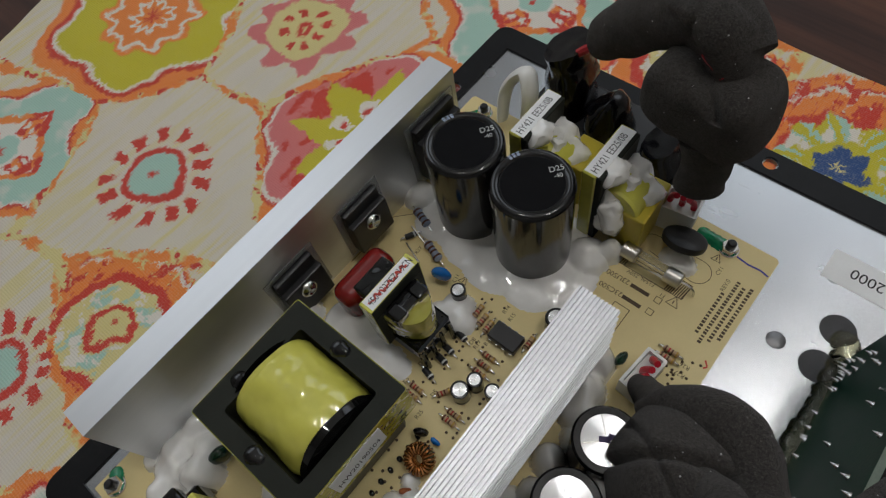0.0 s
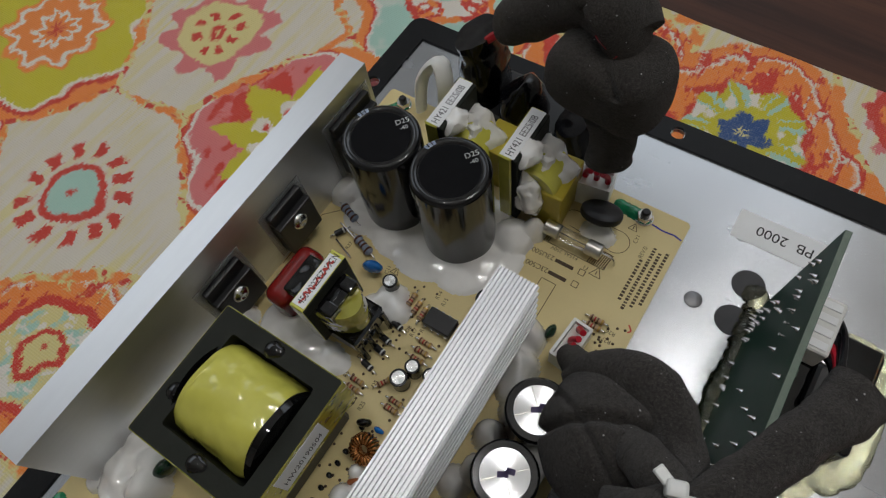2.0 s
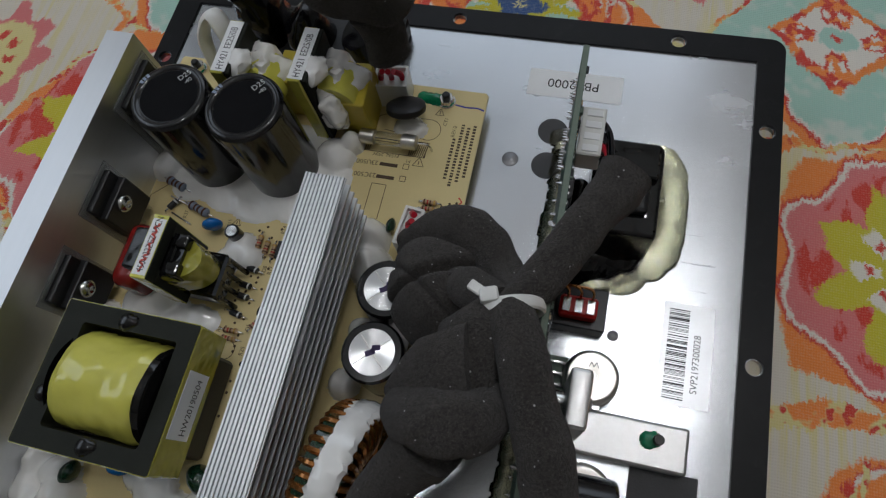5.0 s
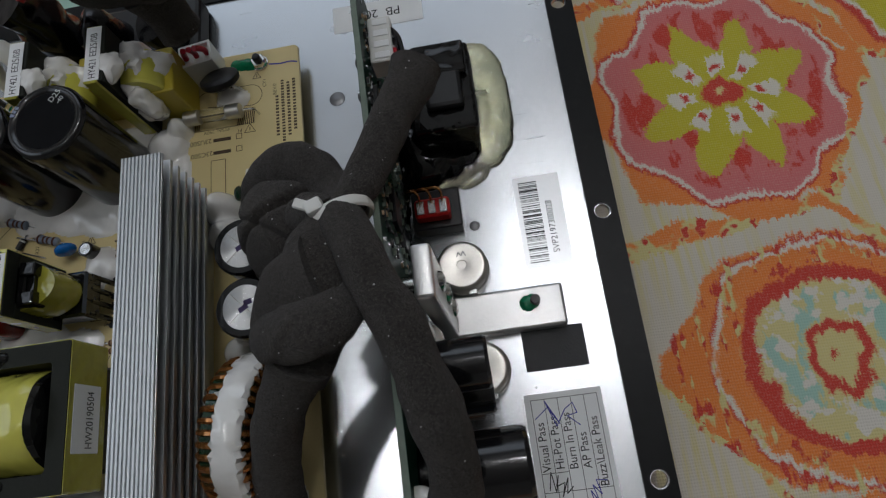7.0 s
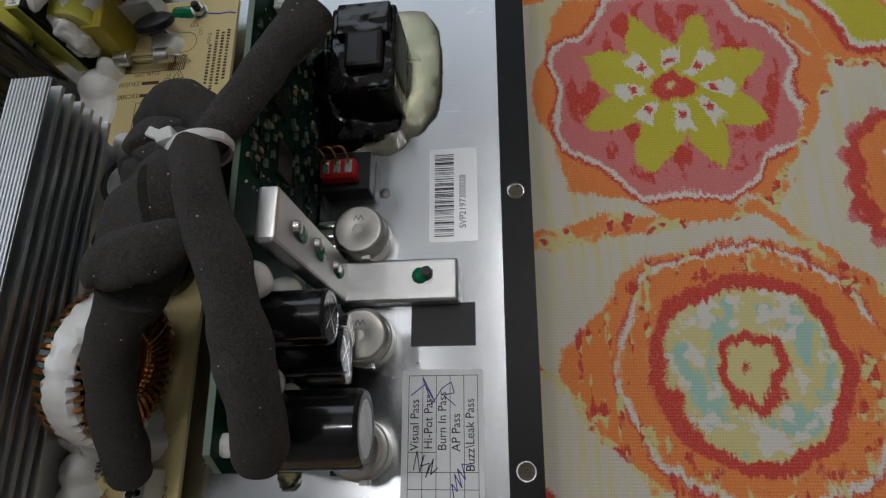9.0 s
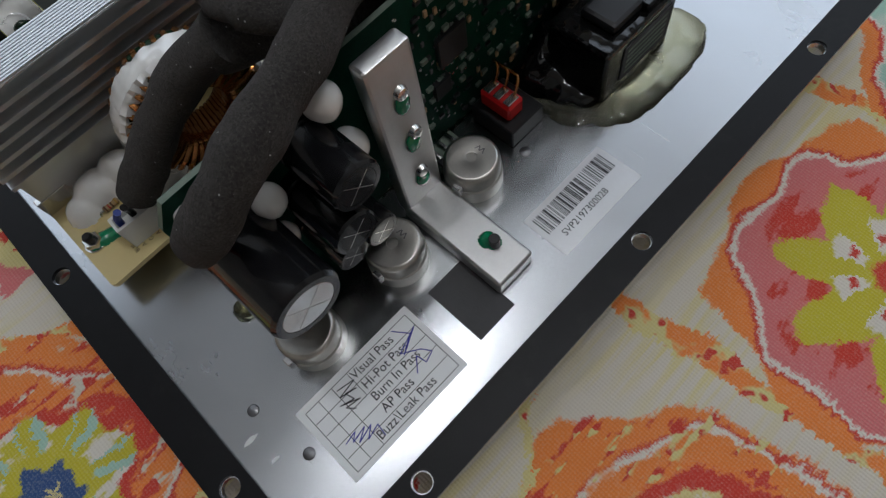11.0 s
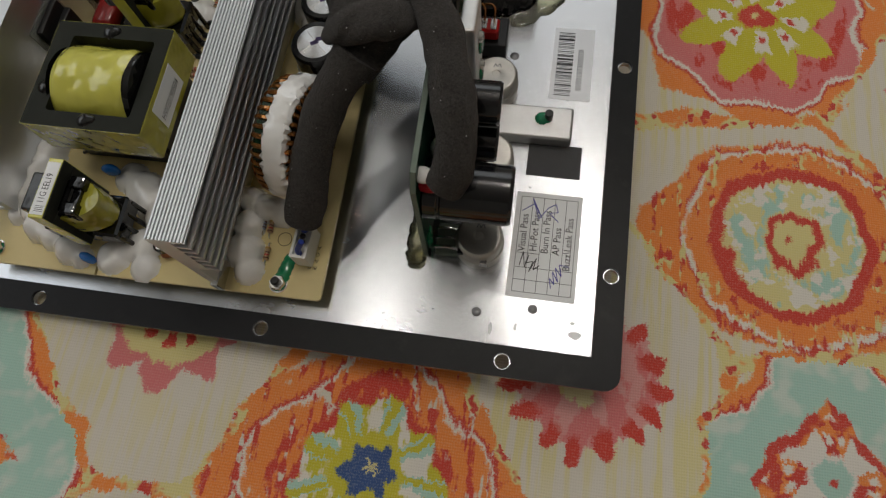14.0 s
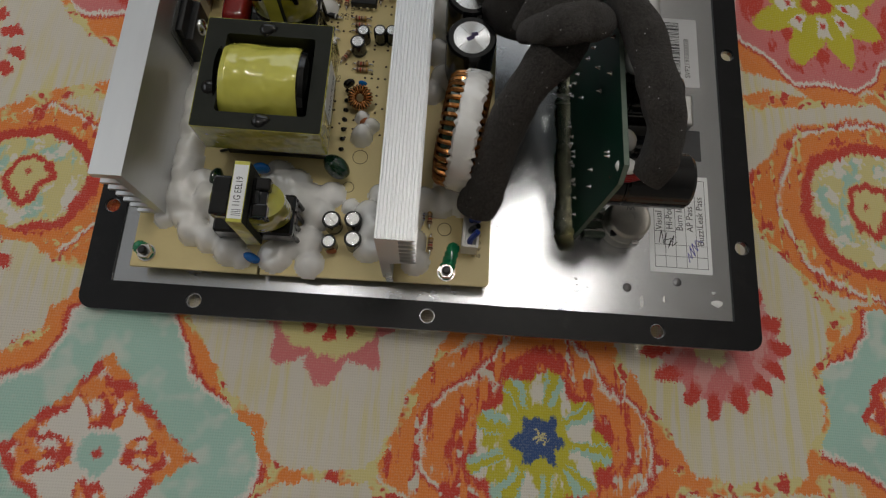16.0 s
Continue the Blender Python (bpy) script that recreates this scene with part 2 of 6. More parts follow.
    outer = bent(4, 4.0)

    def over(colour, edge, radius):
        return t.mix(t.under(radius, edge), ground, colour)

    petals = t.over(wave(9, 0.4), 0.15)
    core = rings(bent(6, 1.6), [(0, STRAW), (1.6, BLUE), (8.6, LIME), (12.5, LIME)])
    fringe = t.mix(petals, t.mix(blotch, LIME, WHITE), t.mix(t.over(wave(18), 0.3), TEAL, LIME))
    blue = t.mix(t.under(r, 13.0), t.mix(t.under(bent(9, 2.0), 23.5), rings(outer, [(0, RED), (30, ORANGE), (37, WHITE), (38.5, RED), (40, ORANGE)]), fringe), core)
    blue = t.mix(t.mul(t.over(r, 25.0), t.mul(blotch, t.under(outer, 36.0))), blue, ORANGE)
    brush = t.over(t.add(t.mul(streak, 0.6), t.mul(t.noise(at, 130, 3), 0.5)), 0.60)
    blue = t.mix(t.mul(brush, t.over(r, 26.0)), blue, t.mix(t.over(wobble, 0.56), RED, CREAM))
    blue = over(blue, 46.0, t.math("SUBTRACT", bent(4, 3.0), cusp))
    ring = rings(bent(8, 0.5), [(0, RED), (1.5, STRAW), (8.0, RED), (11.5, STRAW), (25.0, RED), (30.5, ORANGE), (39.0, WHITE), (41.0, RED), (42.0, ORANGE)])
    ring = t.mix(t.mul(t.over(r, 12.5), t.mul(t.under(r, 23.0), blotch)), ring, TEAL)
    ring = t.mix(t.mul(t.mul(t.over(r, 31.5), t.under(r, 38.0)), t.over(t.noise(at, 260, 3), 0.6)), ring, t.mix(blotch, RED, STRAW))
    ring = t.mix(t.mul(brush, t.over(r, 31.0)), ring, t.mix(t.over(wobble, 0.52), RED, STRAW))
    ring = t.mix(t.mul(t.mul(t.over(r, 12.5), t.under(r, 25.0)), t.over(wobble, 0.55)), ring, WHITE)
    ring = t.mix(t.mul(t.under(t.math("SUBTRACT", r, cusp), 35.0), t.mul(t.over(r, 31.0), t.over(t.noise(t.vec("MULTIPLY", at, (120, 60, 1)), 1.0, 2), 0.5))), ring, ORANGE)
    ring = over(ring, 46.0, t.math("SUBTRACT", bent(2, 3.0), cusp))
    eight = wave(8)
    white_petal = t.mul(t.over(eight, 0.0), t.mul(t.over(r, 9.0), t.under(r, 20.0)))
    dot = t.mul(t.over(eight, 0.55), t.mul(t.over(r, 12.0), t.under(r, 15.0)))
    star = rings(r, [(0, STRAW), (1.5, RED), (7.0, LIME), (30.0, LIME)])
    star = t.mix(white_petal, star, WHITE)
    star = t.mix(dot, star, RED)
    edge = rings(bent(8, 2.5, math.pi), [(0, PINK), (42.0, WHITE), (44.0, RED), (45.5, ORANGE)])
    edge = t.mix(t.mul(blotch, t.under(r, 38.0)), edge, RED)
    spike = t.mul(t.math("ARCCOSINE", t.mul(wave(8, math.pi), 0.999)), 1 / math.pi)
    star = t.mix(t.under(t.add(r, t.mul(spike, 15.0)), 36.0), edge, star)
    star = over(star, 51.0, bent(8, 2.5))
    box = t.add(t.math("ABSOLUTE", x), t.math("ABSOLUTE", y))
    clump = t.mul(t.over(t.add(wave(4), t.mul(wobble, 0.8)), 0.42, 0.2), t.mul(t.over(r, 10.0), t.under(r, 23.5)))
    curl = t.mul(t.over(t.math("ABSOLUTE", wave(8, math.pi / 2)), 0.72, 0.25), t.mul(t.over(r, 14.0), t.under(r, 18.0)))
    inner = rings(t.add(r, t.mul(wobble, 3.0)), [(0, RED), (3.4, TEAL), (9.5, WHITE), (40, WHITE)])
    inner = t.mix(clump, inner, t.mix(t.over(t.noise(at, 210, 2), 0.5), ORANGE, RED))
    inner = t.mix(t.mul(clump, curl), inner, WHITE)
    inner = t.mix(t.over(box, 25.5), inner, t.mix(t.over(t.noise(at, 70, 2), 0.5), ORANGE, RED))
    pale = t.mul(t.over(t.noise(at, 85, 2), 0.58, 0.12), 0.5)
    diamond = t.mix(t.under(box, 31.0), t.mix(pale, TEAL, WHITE), inner)
    leaf = bent(4, 9.0)
    diamond = t.mix(t.over(leaf, 45.3), diamond, WHITE)
    diamond = t.mix(t.over(leaf, 47.0), diamond, RED)
    diamond = t.mix(t.over(leaf, 49.0), diamond, ORANGE)
    diamond = over(diamond, 55.0, leaf)
    rosette = rings(bent(10, 1.2), [(0, RED), (1.5, PINK), (8.5, WHITE), (14.0, ORANGE), (23.0, RED), (28.0, PINK)])
    rosette = t.mix(t.mul(t.over(r, 20.0), t.mul(blotch, t.under(r, 29.0))), rosette, RED)
    rosette = over(rosette, 30.0, bent(16, 2.0))
    nine = wave(8)
    posy = rings(r, [(0, STRAW), (1.2, RED), (4.0, STRAW), (18.0, PINK)])
    posy = t.mix(t.mul(t.over(nine, 0.1), t.mul(t.over(r, 7.5), t.under(r, 12.0))), posy, RED)
    posy = over(posy, 24.0, bent(8, 4.0))
    sprig = rings(r, [(0, RED), (1.5, TEAL), (9.5, RED), (13.0, CREAM)])
    dots = t.mul(t.over(wave(13), 0.0), t.mul(t.over(r, 16.0), t.under(r, 23.0)))
    sprig = t.mix(dots, t.mix(t.under(r, 13.5), ground, sprig), RED)
    lime = rings(bent(10, 2.0), [(0, RED), (3.0, ORANGE), (8.0, WHITE), (11.0, ORANGE), (19.0, WHITE), (21.5, ORANGE), (24.0, LIME)])
    outer_l = bent(6, 4.0)
    lime = t.mix(t.over(outer_l, 40.0), lime, WHITE)
    lime = t.mix(t.over(outer_l, 42.0), lime, RED)
    lime = t.mix(t.over(outer_l, 45.0), lime, ORANGE)
    lime = over(lime, 51.0, outer_l)
    fringe_dash = t.mul(t.over(t.add(wave(15), t.mul(wobble, 0.9)), 0.25, 0.3), t.over(r, 19.0, 3.0))
    pink = t.mix(t.mul(blotch, 0.25), rings(bent(5, 2.0), [(0, STRAW), (9, PINK), (30, PINK)]), WHITE)
    pink = t.mix(fringe_dash, pink, RED)
    pink = t.mix(t.under(t.add(bent(15, 3.2), t.mul(wobble, 6.0)), 29.0), ground, pink)
    tone = blue
    for n, c in enumerate((ring, star, diamond, rosette, posy, sprig, lime, pink), 1):
        tone = t.mix(t.more(kind, n - 0.5), tone, c)
    fade = t.noise(at, 45, 3)
    tone = t.mix(t.mul(t.over(t.noise(at, 1400, 2), 0.55), t.mul(fade, 0.16)), tone, CREAM)
    tone = t.mix(t.mul(t.noise(at, 12, 4), 0.06), tone, (0.45, 0.40, 0.34))
    weave = t.vec("MULTIPLY", at, (1000, 1000, 0))
    cut = t.node("ShaderNodeSeparateXYZ")
    t.put(cut.inputs[0], weave)
    rib = t.add(t.math("SINE", t.mul(cut.outputs[1], 6.6)), t.mul(t.math("SINE", t.mul(cut.outputs[0], 7.4)), 0.7))
    tone = t.mix(t.math("MAXIMUM", t.mul(t.mul(rib, t.noise(at, 180, 2)), 0.08), 0.0), tone, (0.86, 0.82, 0.74))
    tone = t.mix(t.math("MAXIMUM", t.mul(t.mul(rib, t.noise(at, 150, 2)), -0.11), 0.0), tone, (0.20, 0.13, 0.09))
    t.put(t.bsdf.inputs["Base Color"], tone)
    t.bsdf.inputs["Roughness"].default_value = 0.9
    t.bsdf.inputs["Specular IOR Level"].default_value = 0.1
    t.bsdf.inputs["Sheen Weight"].default_value = 0.04
    t.bump(t.add(t.mul(rib, 0.2), t.noise(at, 1600, 3)), 0.35, 0.0005)
    return t.mat

# ---- materials ----
FOAM, PLATE, WOOD, CLOTH = foam_material(), plate_material(), wood_material(), cloth_material()
ALU = mat("extruded_aluminium", (0.70, 0.715, 0.73), 0.40, 1.0, 0.06, 60, 0.03, 500, (1, 0.12, 1), wear=(0.60, 0.60, 0.61))
STEEL = mat("zinc_steel", (0.66, 0.66, 0.64), 0.24, 1.0, 0.1, 200, 0.05)
NICKEL = mat("nickel", (0.64, 0.62, 0.575), 0.32, 1.0, 0.12, 250, 0.05)
SOLDER = mat("solder", (0.7, 0.7, 0.7), 0.25, 1.0, 0.1, 600)
RUBBER = mat("black_gasket", (0.009, 0.009, 0.010), 0.38, 0, 0.25, 120, 0.08, 1800, spec=0.2, wear=(0.014, 0.014, 0.014))
PCB = mat("tan_laminate", (0.68, 0.56, 0.27), 0.42, 0, 0.07, 60, 0.05, 2500)
GREEN = mat("green_solder_mask", (0.004, 0.036, 0.020), 0.4, 0, 0.3, 180, 0.08, 900, spec=0.07)
FIBRE = mat("board_edge", (0.16, 0.20, 0.16), 0.7, 0, 0.2, 400, 0.2)
INK = mat("brown_print", (0.075, 0.045, 0.02), 0.6, 0, 0.2, 800)
INK_BLACK = mat("black_ink", (0.015, 0.015, 0.017), 0.6, 0, 0.2, 800)
INK_WHITE = mat("white_ink", (0.62, 0.64, 0.62), 0.5, 0, 0.1, 800)
INK_BLUE = mat("blue_pen", (0.03, 0.03, 0.32), 0.5, 0, 0.2, 800)
INK_RED = mat("red_pen", (0.6, 0.06, 0.04), 0.6, 0, 0.2, 800)
PAPER = mat("white_label", (0.87, 0.88, 0.88), 0.45, 0, 0.05, 90, 0.04)
FERRITE = mat("ferrite", (0.024, 0.026, 0.021), 0.5, 0, 0.15, 120, 0.1, 1200, spec=0.12)
CAP_DISC = mat("matt_black_top", (0.008, 0.008, 0.009), 0.45, 0, 0.2, 200, 0.05, spec=0.05)
TAPE = mat("yellow_tape", (0.66, 0.63, 0.11), 0.2, 0, 0.08, 80, 0.5, 170, coat=1.0, deep=0.0014)
TAPE_DULL = mat("varnished_tape", (0.36, 0.34, 0.04), 0.14, 0, 0.2, 120, 0.5, 260, coat=1.0, deep=0.0012)
VARNISH = mat("black_varnish", (0.006, 0.006, 0.006), 0.05, 0, 0.3, 200, 0.4, 170, coat=0.45, spec=0.3, deep=0.0014)
BRACKET = mat("satin_aluminium", (0.58, 0.58, 0.575), 0.38, 1.0, 0.08, 150, 0.08, 900)
BLACK = mat("black_plastic", (0.012, 0.012, 0.013), 0.38, 0, 0.3, 200, 0.08)
SLEEVE = mat("black_sleeve", (0.008, 0.008, 0.009), 0.16, 0, 0.3, 90, 0.03, 500, coat=0.3)
GLUE = mat("white_silicone", (0.86, 0.85, 0.82), 0.10, 0, 0.06, 110, 0.35, 230, coat=1.0, deep=0.0010)
RESIN = mat("clear_resin", (0.80, 0.76, 0.50), 0.05, 0, 0.1, 60, 0.0, 300, clear=1.0, ior=1.45)
LACQUER = mat("green_lacquer", (0.01, 0.21, 0.09), 0.1, 0, 0.25, 250, 0.6, 500, coat=0.6, deep=0.0008)
RED_DIP = mat("red_epoxy", (0.22, 0.012, 0.010), 0.2, 0, 0.2, 120, 0.06, 300, coat=0.4)
BLUE_DIP = mat("blue_epoxy", (0.01, 0.16, 0.55), 0.2, 0, 0.15, 300, 0.05, coat=0.4)
GREEN_DIP = mat("green_epoxy", (0.008, 0.035, 0.016), 0.2, 0, 0.2, 300, 0.05, coat=0.5)
BROWN_DIP = mat("brown_epoxy", (0.30, 0.085, 0.02), 0.3, 0, 0.2, 300, 0.05)
XCAP = mat("yellow_case", (0.50, 0.40, 0.035), 0.32, 0, 0.08, 100, 0.05)
NYLON = mat("white_nylon", (0.78, 0.78, 0.75), 0.32, 0, 0.05, 120, 0.03)
INK_VIOLET = mat("violet_pen", (0.05, 0.03, 0.11), 0.5, 0, 0.2, 800)
RESIDUE = mat("glue_residue", (0.72, 0.73, 0.73), 0.5, 0.4, 0.15, 500, 0.3, 900)
RED_WIRE = mat("red_wire", (0.5, 0.012, 0.03), 0.35, 0, 0.1, 200)
BLUE_WIRE = mat("blue_wire", (0.02, 0.05, 0.3), 0.35, 0, 0.1, 200)
RED_BLOCK = mat("red_plastic", (0.5, 0.012, 0.012), 0.32, 0, 0.12, 200)
COPPER = mat("enamelled_copper", (0.46, 0.19, 0.05), 0.2, 0.8, 0.2, 400, coat=0.5)
TAN_BODY = mat("tan_resistor", (0.42, 0.28, 0.15), 0.35, 0, 0.12, 500)
BLUE_BODY = mat("grey_blue_resistor", (0.27, 0.32, 0.42), 0.35, 0, 0.12, 500)
BAND_RED, BAND_BROWN, BAND_GOLD = mat("band_red", (0.4, 0.02, 0.015), 0.4), mat("band_brown", (0.09, 0.03, 0.012), 0.4), mat("band_gold", (0.45, 0.28, 0.06), 0.35, 0.5)
GLASS = mat("fuse_glass", (0.93, 0.94, 0.92), 0.04, 0, 0.02, 100, clear=1.0, ior=1.45)
FILM = mat("clear_film", (0.85, 0.86, 0.86), 0.12, 0, 0.03, 60, clear=0.85, ior=1.25)
SILVER_FILM = mat("silver_film_label", (0.60, 0.61, 0.625), 0.34, 0.85, 0.05, 90, 0.04)
# Grey that stands in for the shading of dents and embossing.
RELIEF_GREY = mat("relief_grey", (0.20, 0.20, 0.205), 0.4, 0.9, 0.15, 400, 0.1)
DARK_GREY = mat("dark_grey_matt", (0.075, 0.075, 0.078), 0.8, 0, 0.12, 300, 0.2)
BOOT = mat("black_shrink", (0.005, 0.005, 0.007), 0.2, 0, 0.3, 100, 0.5, 110, coat=0.3, deep=0.002, spec=0.3)
CAP_TOP = mat("etched_aluminium", (0.80, 0.81, 0.82), 0.26, 1.0, 0.05, 300, aniso=0.85)
turned = CAP_TOP.node_tree.nodes.new("ShaderNodeTangent")
turned.direction_type, turned.axis = "RADIAL", "Z"
CAP_TOP.node_tree.links.new(turned.outputs[0], CAP_TOP.node_tree.nodes["Principled BSDF"].inputs["Tangent"])
PLASTER = mat("wall_paint", (0.74, 0.72, 0.68), 0.9, 0, 0.05, 3, 0.05, 60)
FLOORING = mat("floor_boards", (0.16, 0.09, 0.05), 0.5, 0, 0.25, 5, 0.05, 80, (0.2, 3, 1))


# ---- shapes, in millimetres ----
class Shape:
    """A mesh under construction."""

    def __init__(self):
        self.bm = bmesh.new()

    def box(self, x0, y0, z0, x1, y1, z1, bevel=0.3, segs=1, turn=0.0):
        made = bmesh.ops.create_cube(self.bm, size=1.0)["verts"]
        c = Vector(((x0 + x1) / 2, (y0 + y1) / 2, (z0 + z1) / 2))
        m = Matrix.Translation(c) @ Matrix.Rotation(radians(turn), 4, "Z") @ Matrix.Diagonal((abs(x1 - x0), abs(y1 - y0), abs(z1 - z0), 1))
        bmesh.ops.transform(self.bm, matrix=m, verts=made)
        if bevel:
            edges = list({e for v in made for e in v.link_edges})
            bmesh.ops.bevel(self.bm, geom=edges, offset=bevel, segments=segs, affect="EDGES", profile=0.5)
        return self

    def lathe(self, profile, m=Matrix(), segs=24):
        """A turned body: (radius, height) from bottom to top round z, laid by m."""
        rows = []
        for r, h in profile:
            if r < 1e-6:
                rows.append([self.bm.verts.new(m @ Vector((0, 0, h)))])
            else:
                rows.append([self.bm.verts.new(m @ Vector((r * math.cos(TAU * i / segs), r * math.sin(TAU * i / segs), h))) for i in range(segs)])
        for a, b in zip(rows, rows[1:]):
            for i in range(segs):
                j = (i + 1) % segs
                if len(a) == 1 and len(b) == 1:
                    continue
                ring = [a[0], b[j], b[i]] if len(a) == 1 else [a[i], a[j], b[0]] if len(b) == 1 else [a[i], a[j], b[j], b[i]]
                self.bm.faces.new(ring)
        return self

    def rod(self, a, b, r, segs=10, cap=0.15):
        """A round rod from a to b."""
        a, b = Vector(a), Vector(b)
        d = (b - a).length
        m = Matrix.Translation(a) @ (b - a).to_track_quat("Z", "Y").to_matrix().to_4x4()
        c = min(cap, r * 0.5, d * 0.3)
        return self.lathe([(0, 0), (r - c, 0), (r, c), (r, d - c), (r - c, d), (0, d)], m, segs)

    def tube(self, points, radii, segs=10, flat=1.0, lump=0.0, steps=6, grain=0.08, seed=0.0, crease=0.0):
        """A soft tube along a smooth line through the points."""
        pts = [Vector(p) for p in points]
        if not isinstance(radii, (list, tuple)):
            radii = [radii] * len(pts)
        line, rad = [], []
        for i in range(len(pts) - 1):
            p0, p1, p2, p3 = pts[max(i - 1, 0)], pts[i], pts[i + 1], pts[min(i + 2, len(pts) - 1)]
            for s in range(steps):
                u = s / steps
                line.append(0.5 * ((2 * p1) + (p2 - p0) * u + (2 * p0 - 5 * p1 + 4 * p2 - p3) * u * u + (3 * p1 - p0 - 3 * p2 + p3) * u ** 3))
                rad.append(radii[i] + (radii[i + 1] - radii[i]) * u)
        line.append(pts[-1])
        rad.append(radii[-1])
        rows, side = [], None
        for i, p in enumerate(line):
            way = (line[min(i + 1, len(line) - 1)] - line[max(i - 1, 0)]).normalized()
            if side is None:
                side = way.cross(Vector((0, 0, 1)) if abs(way.z) < 0.9 else Vector((1, 0, 0))).normalized()
            side = (side - way * side.dot(way)).normalized()
            up = side.cross(way)
            row = []
            for k in range(segs):
                a = TAU * k / segs
                d = side * math.cos(a) + up * math.sin(a) * flat
                q = p + d * rad[i]
                if lump:
                    q = q + d * (noise.noise(q * grain + Vector((seed, 0, 0))) * lump + noise.noise(q * grain * 3) * lump * 0.35)
                    if crease:
                        fold = abs(noise.noise(Vector((q.x * 0.07, q.y * 0.07, q.z * 0.05 + seed))))
                        q = q - d * crease * max(0.0, 1 - fold * 7.0)
                row.append(self.bm.verts.new(q))
            rows.append(row)
        for a, b in zip(rows, rows[1:]):
            for k in range(segs):
                self.bm.faces.new([a[k], a[(k + 1) % segs], b[(k + 1) % segs], b[k]])
        for row, flip in ((rows[0], True), (rows[-1], False)):
            self.bm.faces.new(row[::-1] if flip else row)
        return self

    def ball(self, c, r, squash=(1, 1, 1), lump=0.0, grain=0.08, fine=3, crease=None, square=1.0):
        """A lumpy rounded body, boxier where square is below 1."""
        made = bmesh.ops.create_icosphere(self.bm, subdivisions=fine, radius=1.0)["verts"]
        for v in made:
            d = v.co.copy()
            e = Vector([math.copysign(abs(k) ** square, k) for k in d])
            q = Vector(c) + Vector((e.x * squash[0], e.y * squash[1], e.z * squash[2])) * r
            if lump:
                k = noise.noise(q * grain) * lump + noise.noise(q * grain * 2.7 + Vector((7, 3, 1))) * lump * 0.4
                q += d * k
            if crease:
                q -= d * crease(d)
            v.co = q
        return self

    def prism(self, outline, z0, z1, m=Matrix()):
        """A flat plate of that outline, anticlockwise, between two heights."""
        low = [self.bm.verts.new(m @ Vector((x, y, z0))) for x, y in outline]
        top = [self.bm.verts.new(m @ Vector((x, y, z1))) for x, y in outline]
        n = len(low)
        self.bm.faces.new(top)
        self.bm.faces.new(low[::-1])
        for i in range(n):
            j = (i + 1) % n
            self.bm.faces.new([low[i], low[j], top[j], top[i]])
        return self

    def frame_plate(self, outer, holes, z0, z1):
        """A flat plate with openings through it."""
        loops = [outer] + list(holes)
        made = []
        for loop in loops:
            vs = [self.bm.verts.new((x, y, z1)) for x, y in loop]
            made += [self.bm.edges.new((vs[i], vs[(i + 1) % len(vs)])) for i in range(len(vs))]
        faces = [f for f in bmesh.ops.triangle_fill(self.bm, edges=made, use_beauty=True, normal=(0, 0, 1))["geom"] if isinstance(f, bmesh.types.BMFace)]
        for f in faces:
            f.normal_update()
            if f.normal.z < 0:
                f.normal_flip()
        low = bmesh.ops.extrude_face_region(self.bm, geom=faces)["geom"]
        bmesh.ops.translate(self.bm, verts=[v for v in low if isinstance(v, bmesh.types.BMVert)], vec=(0, 0, z0 - z1))
        bmesh.ops.recalc_face_normals(self.bm, faces=self.bm.faces[:])
        return self

    def pile(self, bumps, base, step=0.7, lump=0.5):
        """A poured mass: rounded heaps (x, y, radius, height) that run into one another over a level base."""
        x0, x1 = min(b[0] - b[2] for b in bumps) - 1, max(b[0] + b[2] for b in bumps) + 1
        y0, y1 = min(b[1] - b[2] for b in bumps) - 1, max(b[1] + b[2] for b in bumps) + 1
        nx, ny = int((x1 - x0) / step) + 2, int((y1 - y0) / step) + 2
        gx, gy = np.meshgrid(x0 + step * np.arange(nx), y0 + step * np.arange(ny), indexing="ij")
        total = np.zeros_like(gx)
        for bx, by, r, h in bumps:
            e = 1 - ((gx - bx) ** 2 + (gy - by) ** 2) / (r * r)
            total += (h * np.sqrt(np.clip(e, 0, None))) ** 4
        high = total ** 0.25
        grid = {}
        for i in range(nx):
            for j in range(ny):
                near = high[max(i - 1, 0):i + 2, max(j - 1, 0):j + 2].max()
                if near > 0:
                    q = Vector((gx[i, j], gy[i, j], 0))
                    z = high[i, j] * (1 + 0.22 * noise.noise(q * 0.16)) + lump * noise.noise(q * 0.22) * (high[i, j] > 0.4)
                    grid[i, j] = self.bm.verts.new((q.x, q.y, base + (max(z, 0.05) if high[i, j] > 0 else -0.2)))
        for i, j in list(grid):
            four = [grid.get((i, j)), grid.get((i + 1, j)), grid.get((i + 1, j + 1)), grid.get((i, j + 1))]
            if all(four):
                self.bm.faces.new(four)
        return self


def finish(shape, smooth=38.0):
    """The bmesh as mesh data in metres, smooth but for its sharp edges."""
    bm = shape.bm
    bmesh.ops.scale(bm, vec=(0.001, 0.001, 0.001), verts=bm.verts[:])
    bm.normal_update()
    for f in bm.faces:
        f.smooth = True
    for e in bm.edges:
        if len(e.link_faces) != 2:
            e.smooth = False
            continue
        bend = e.calc_face_angle(0)
        small, large = sorted(f.calc_area() for f in e.link_faces)
        e.smooth = bend < radians(smooth) and not (bend > radians(12) and large > 5 * small)
    me = bpy.data.meshes.new("mesh")
    bm.to_mesh(me)
    bm.free()
    return me


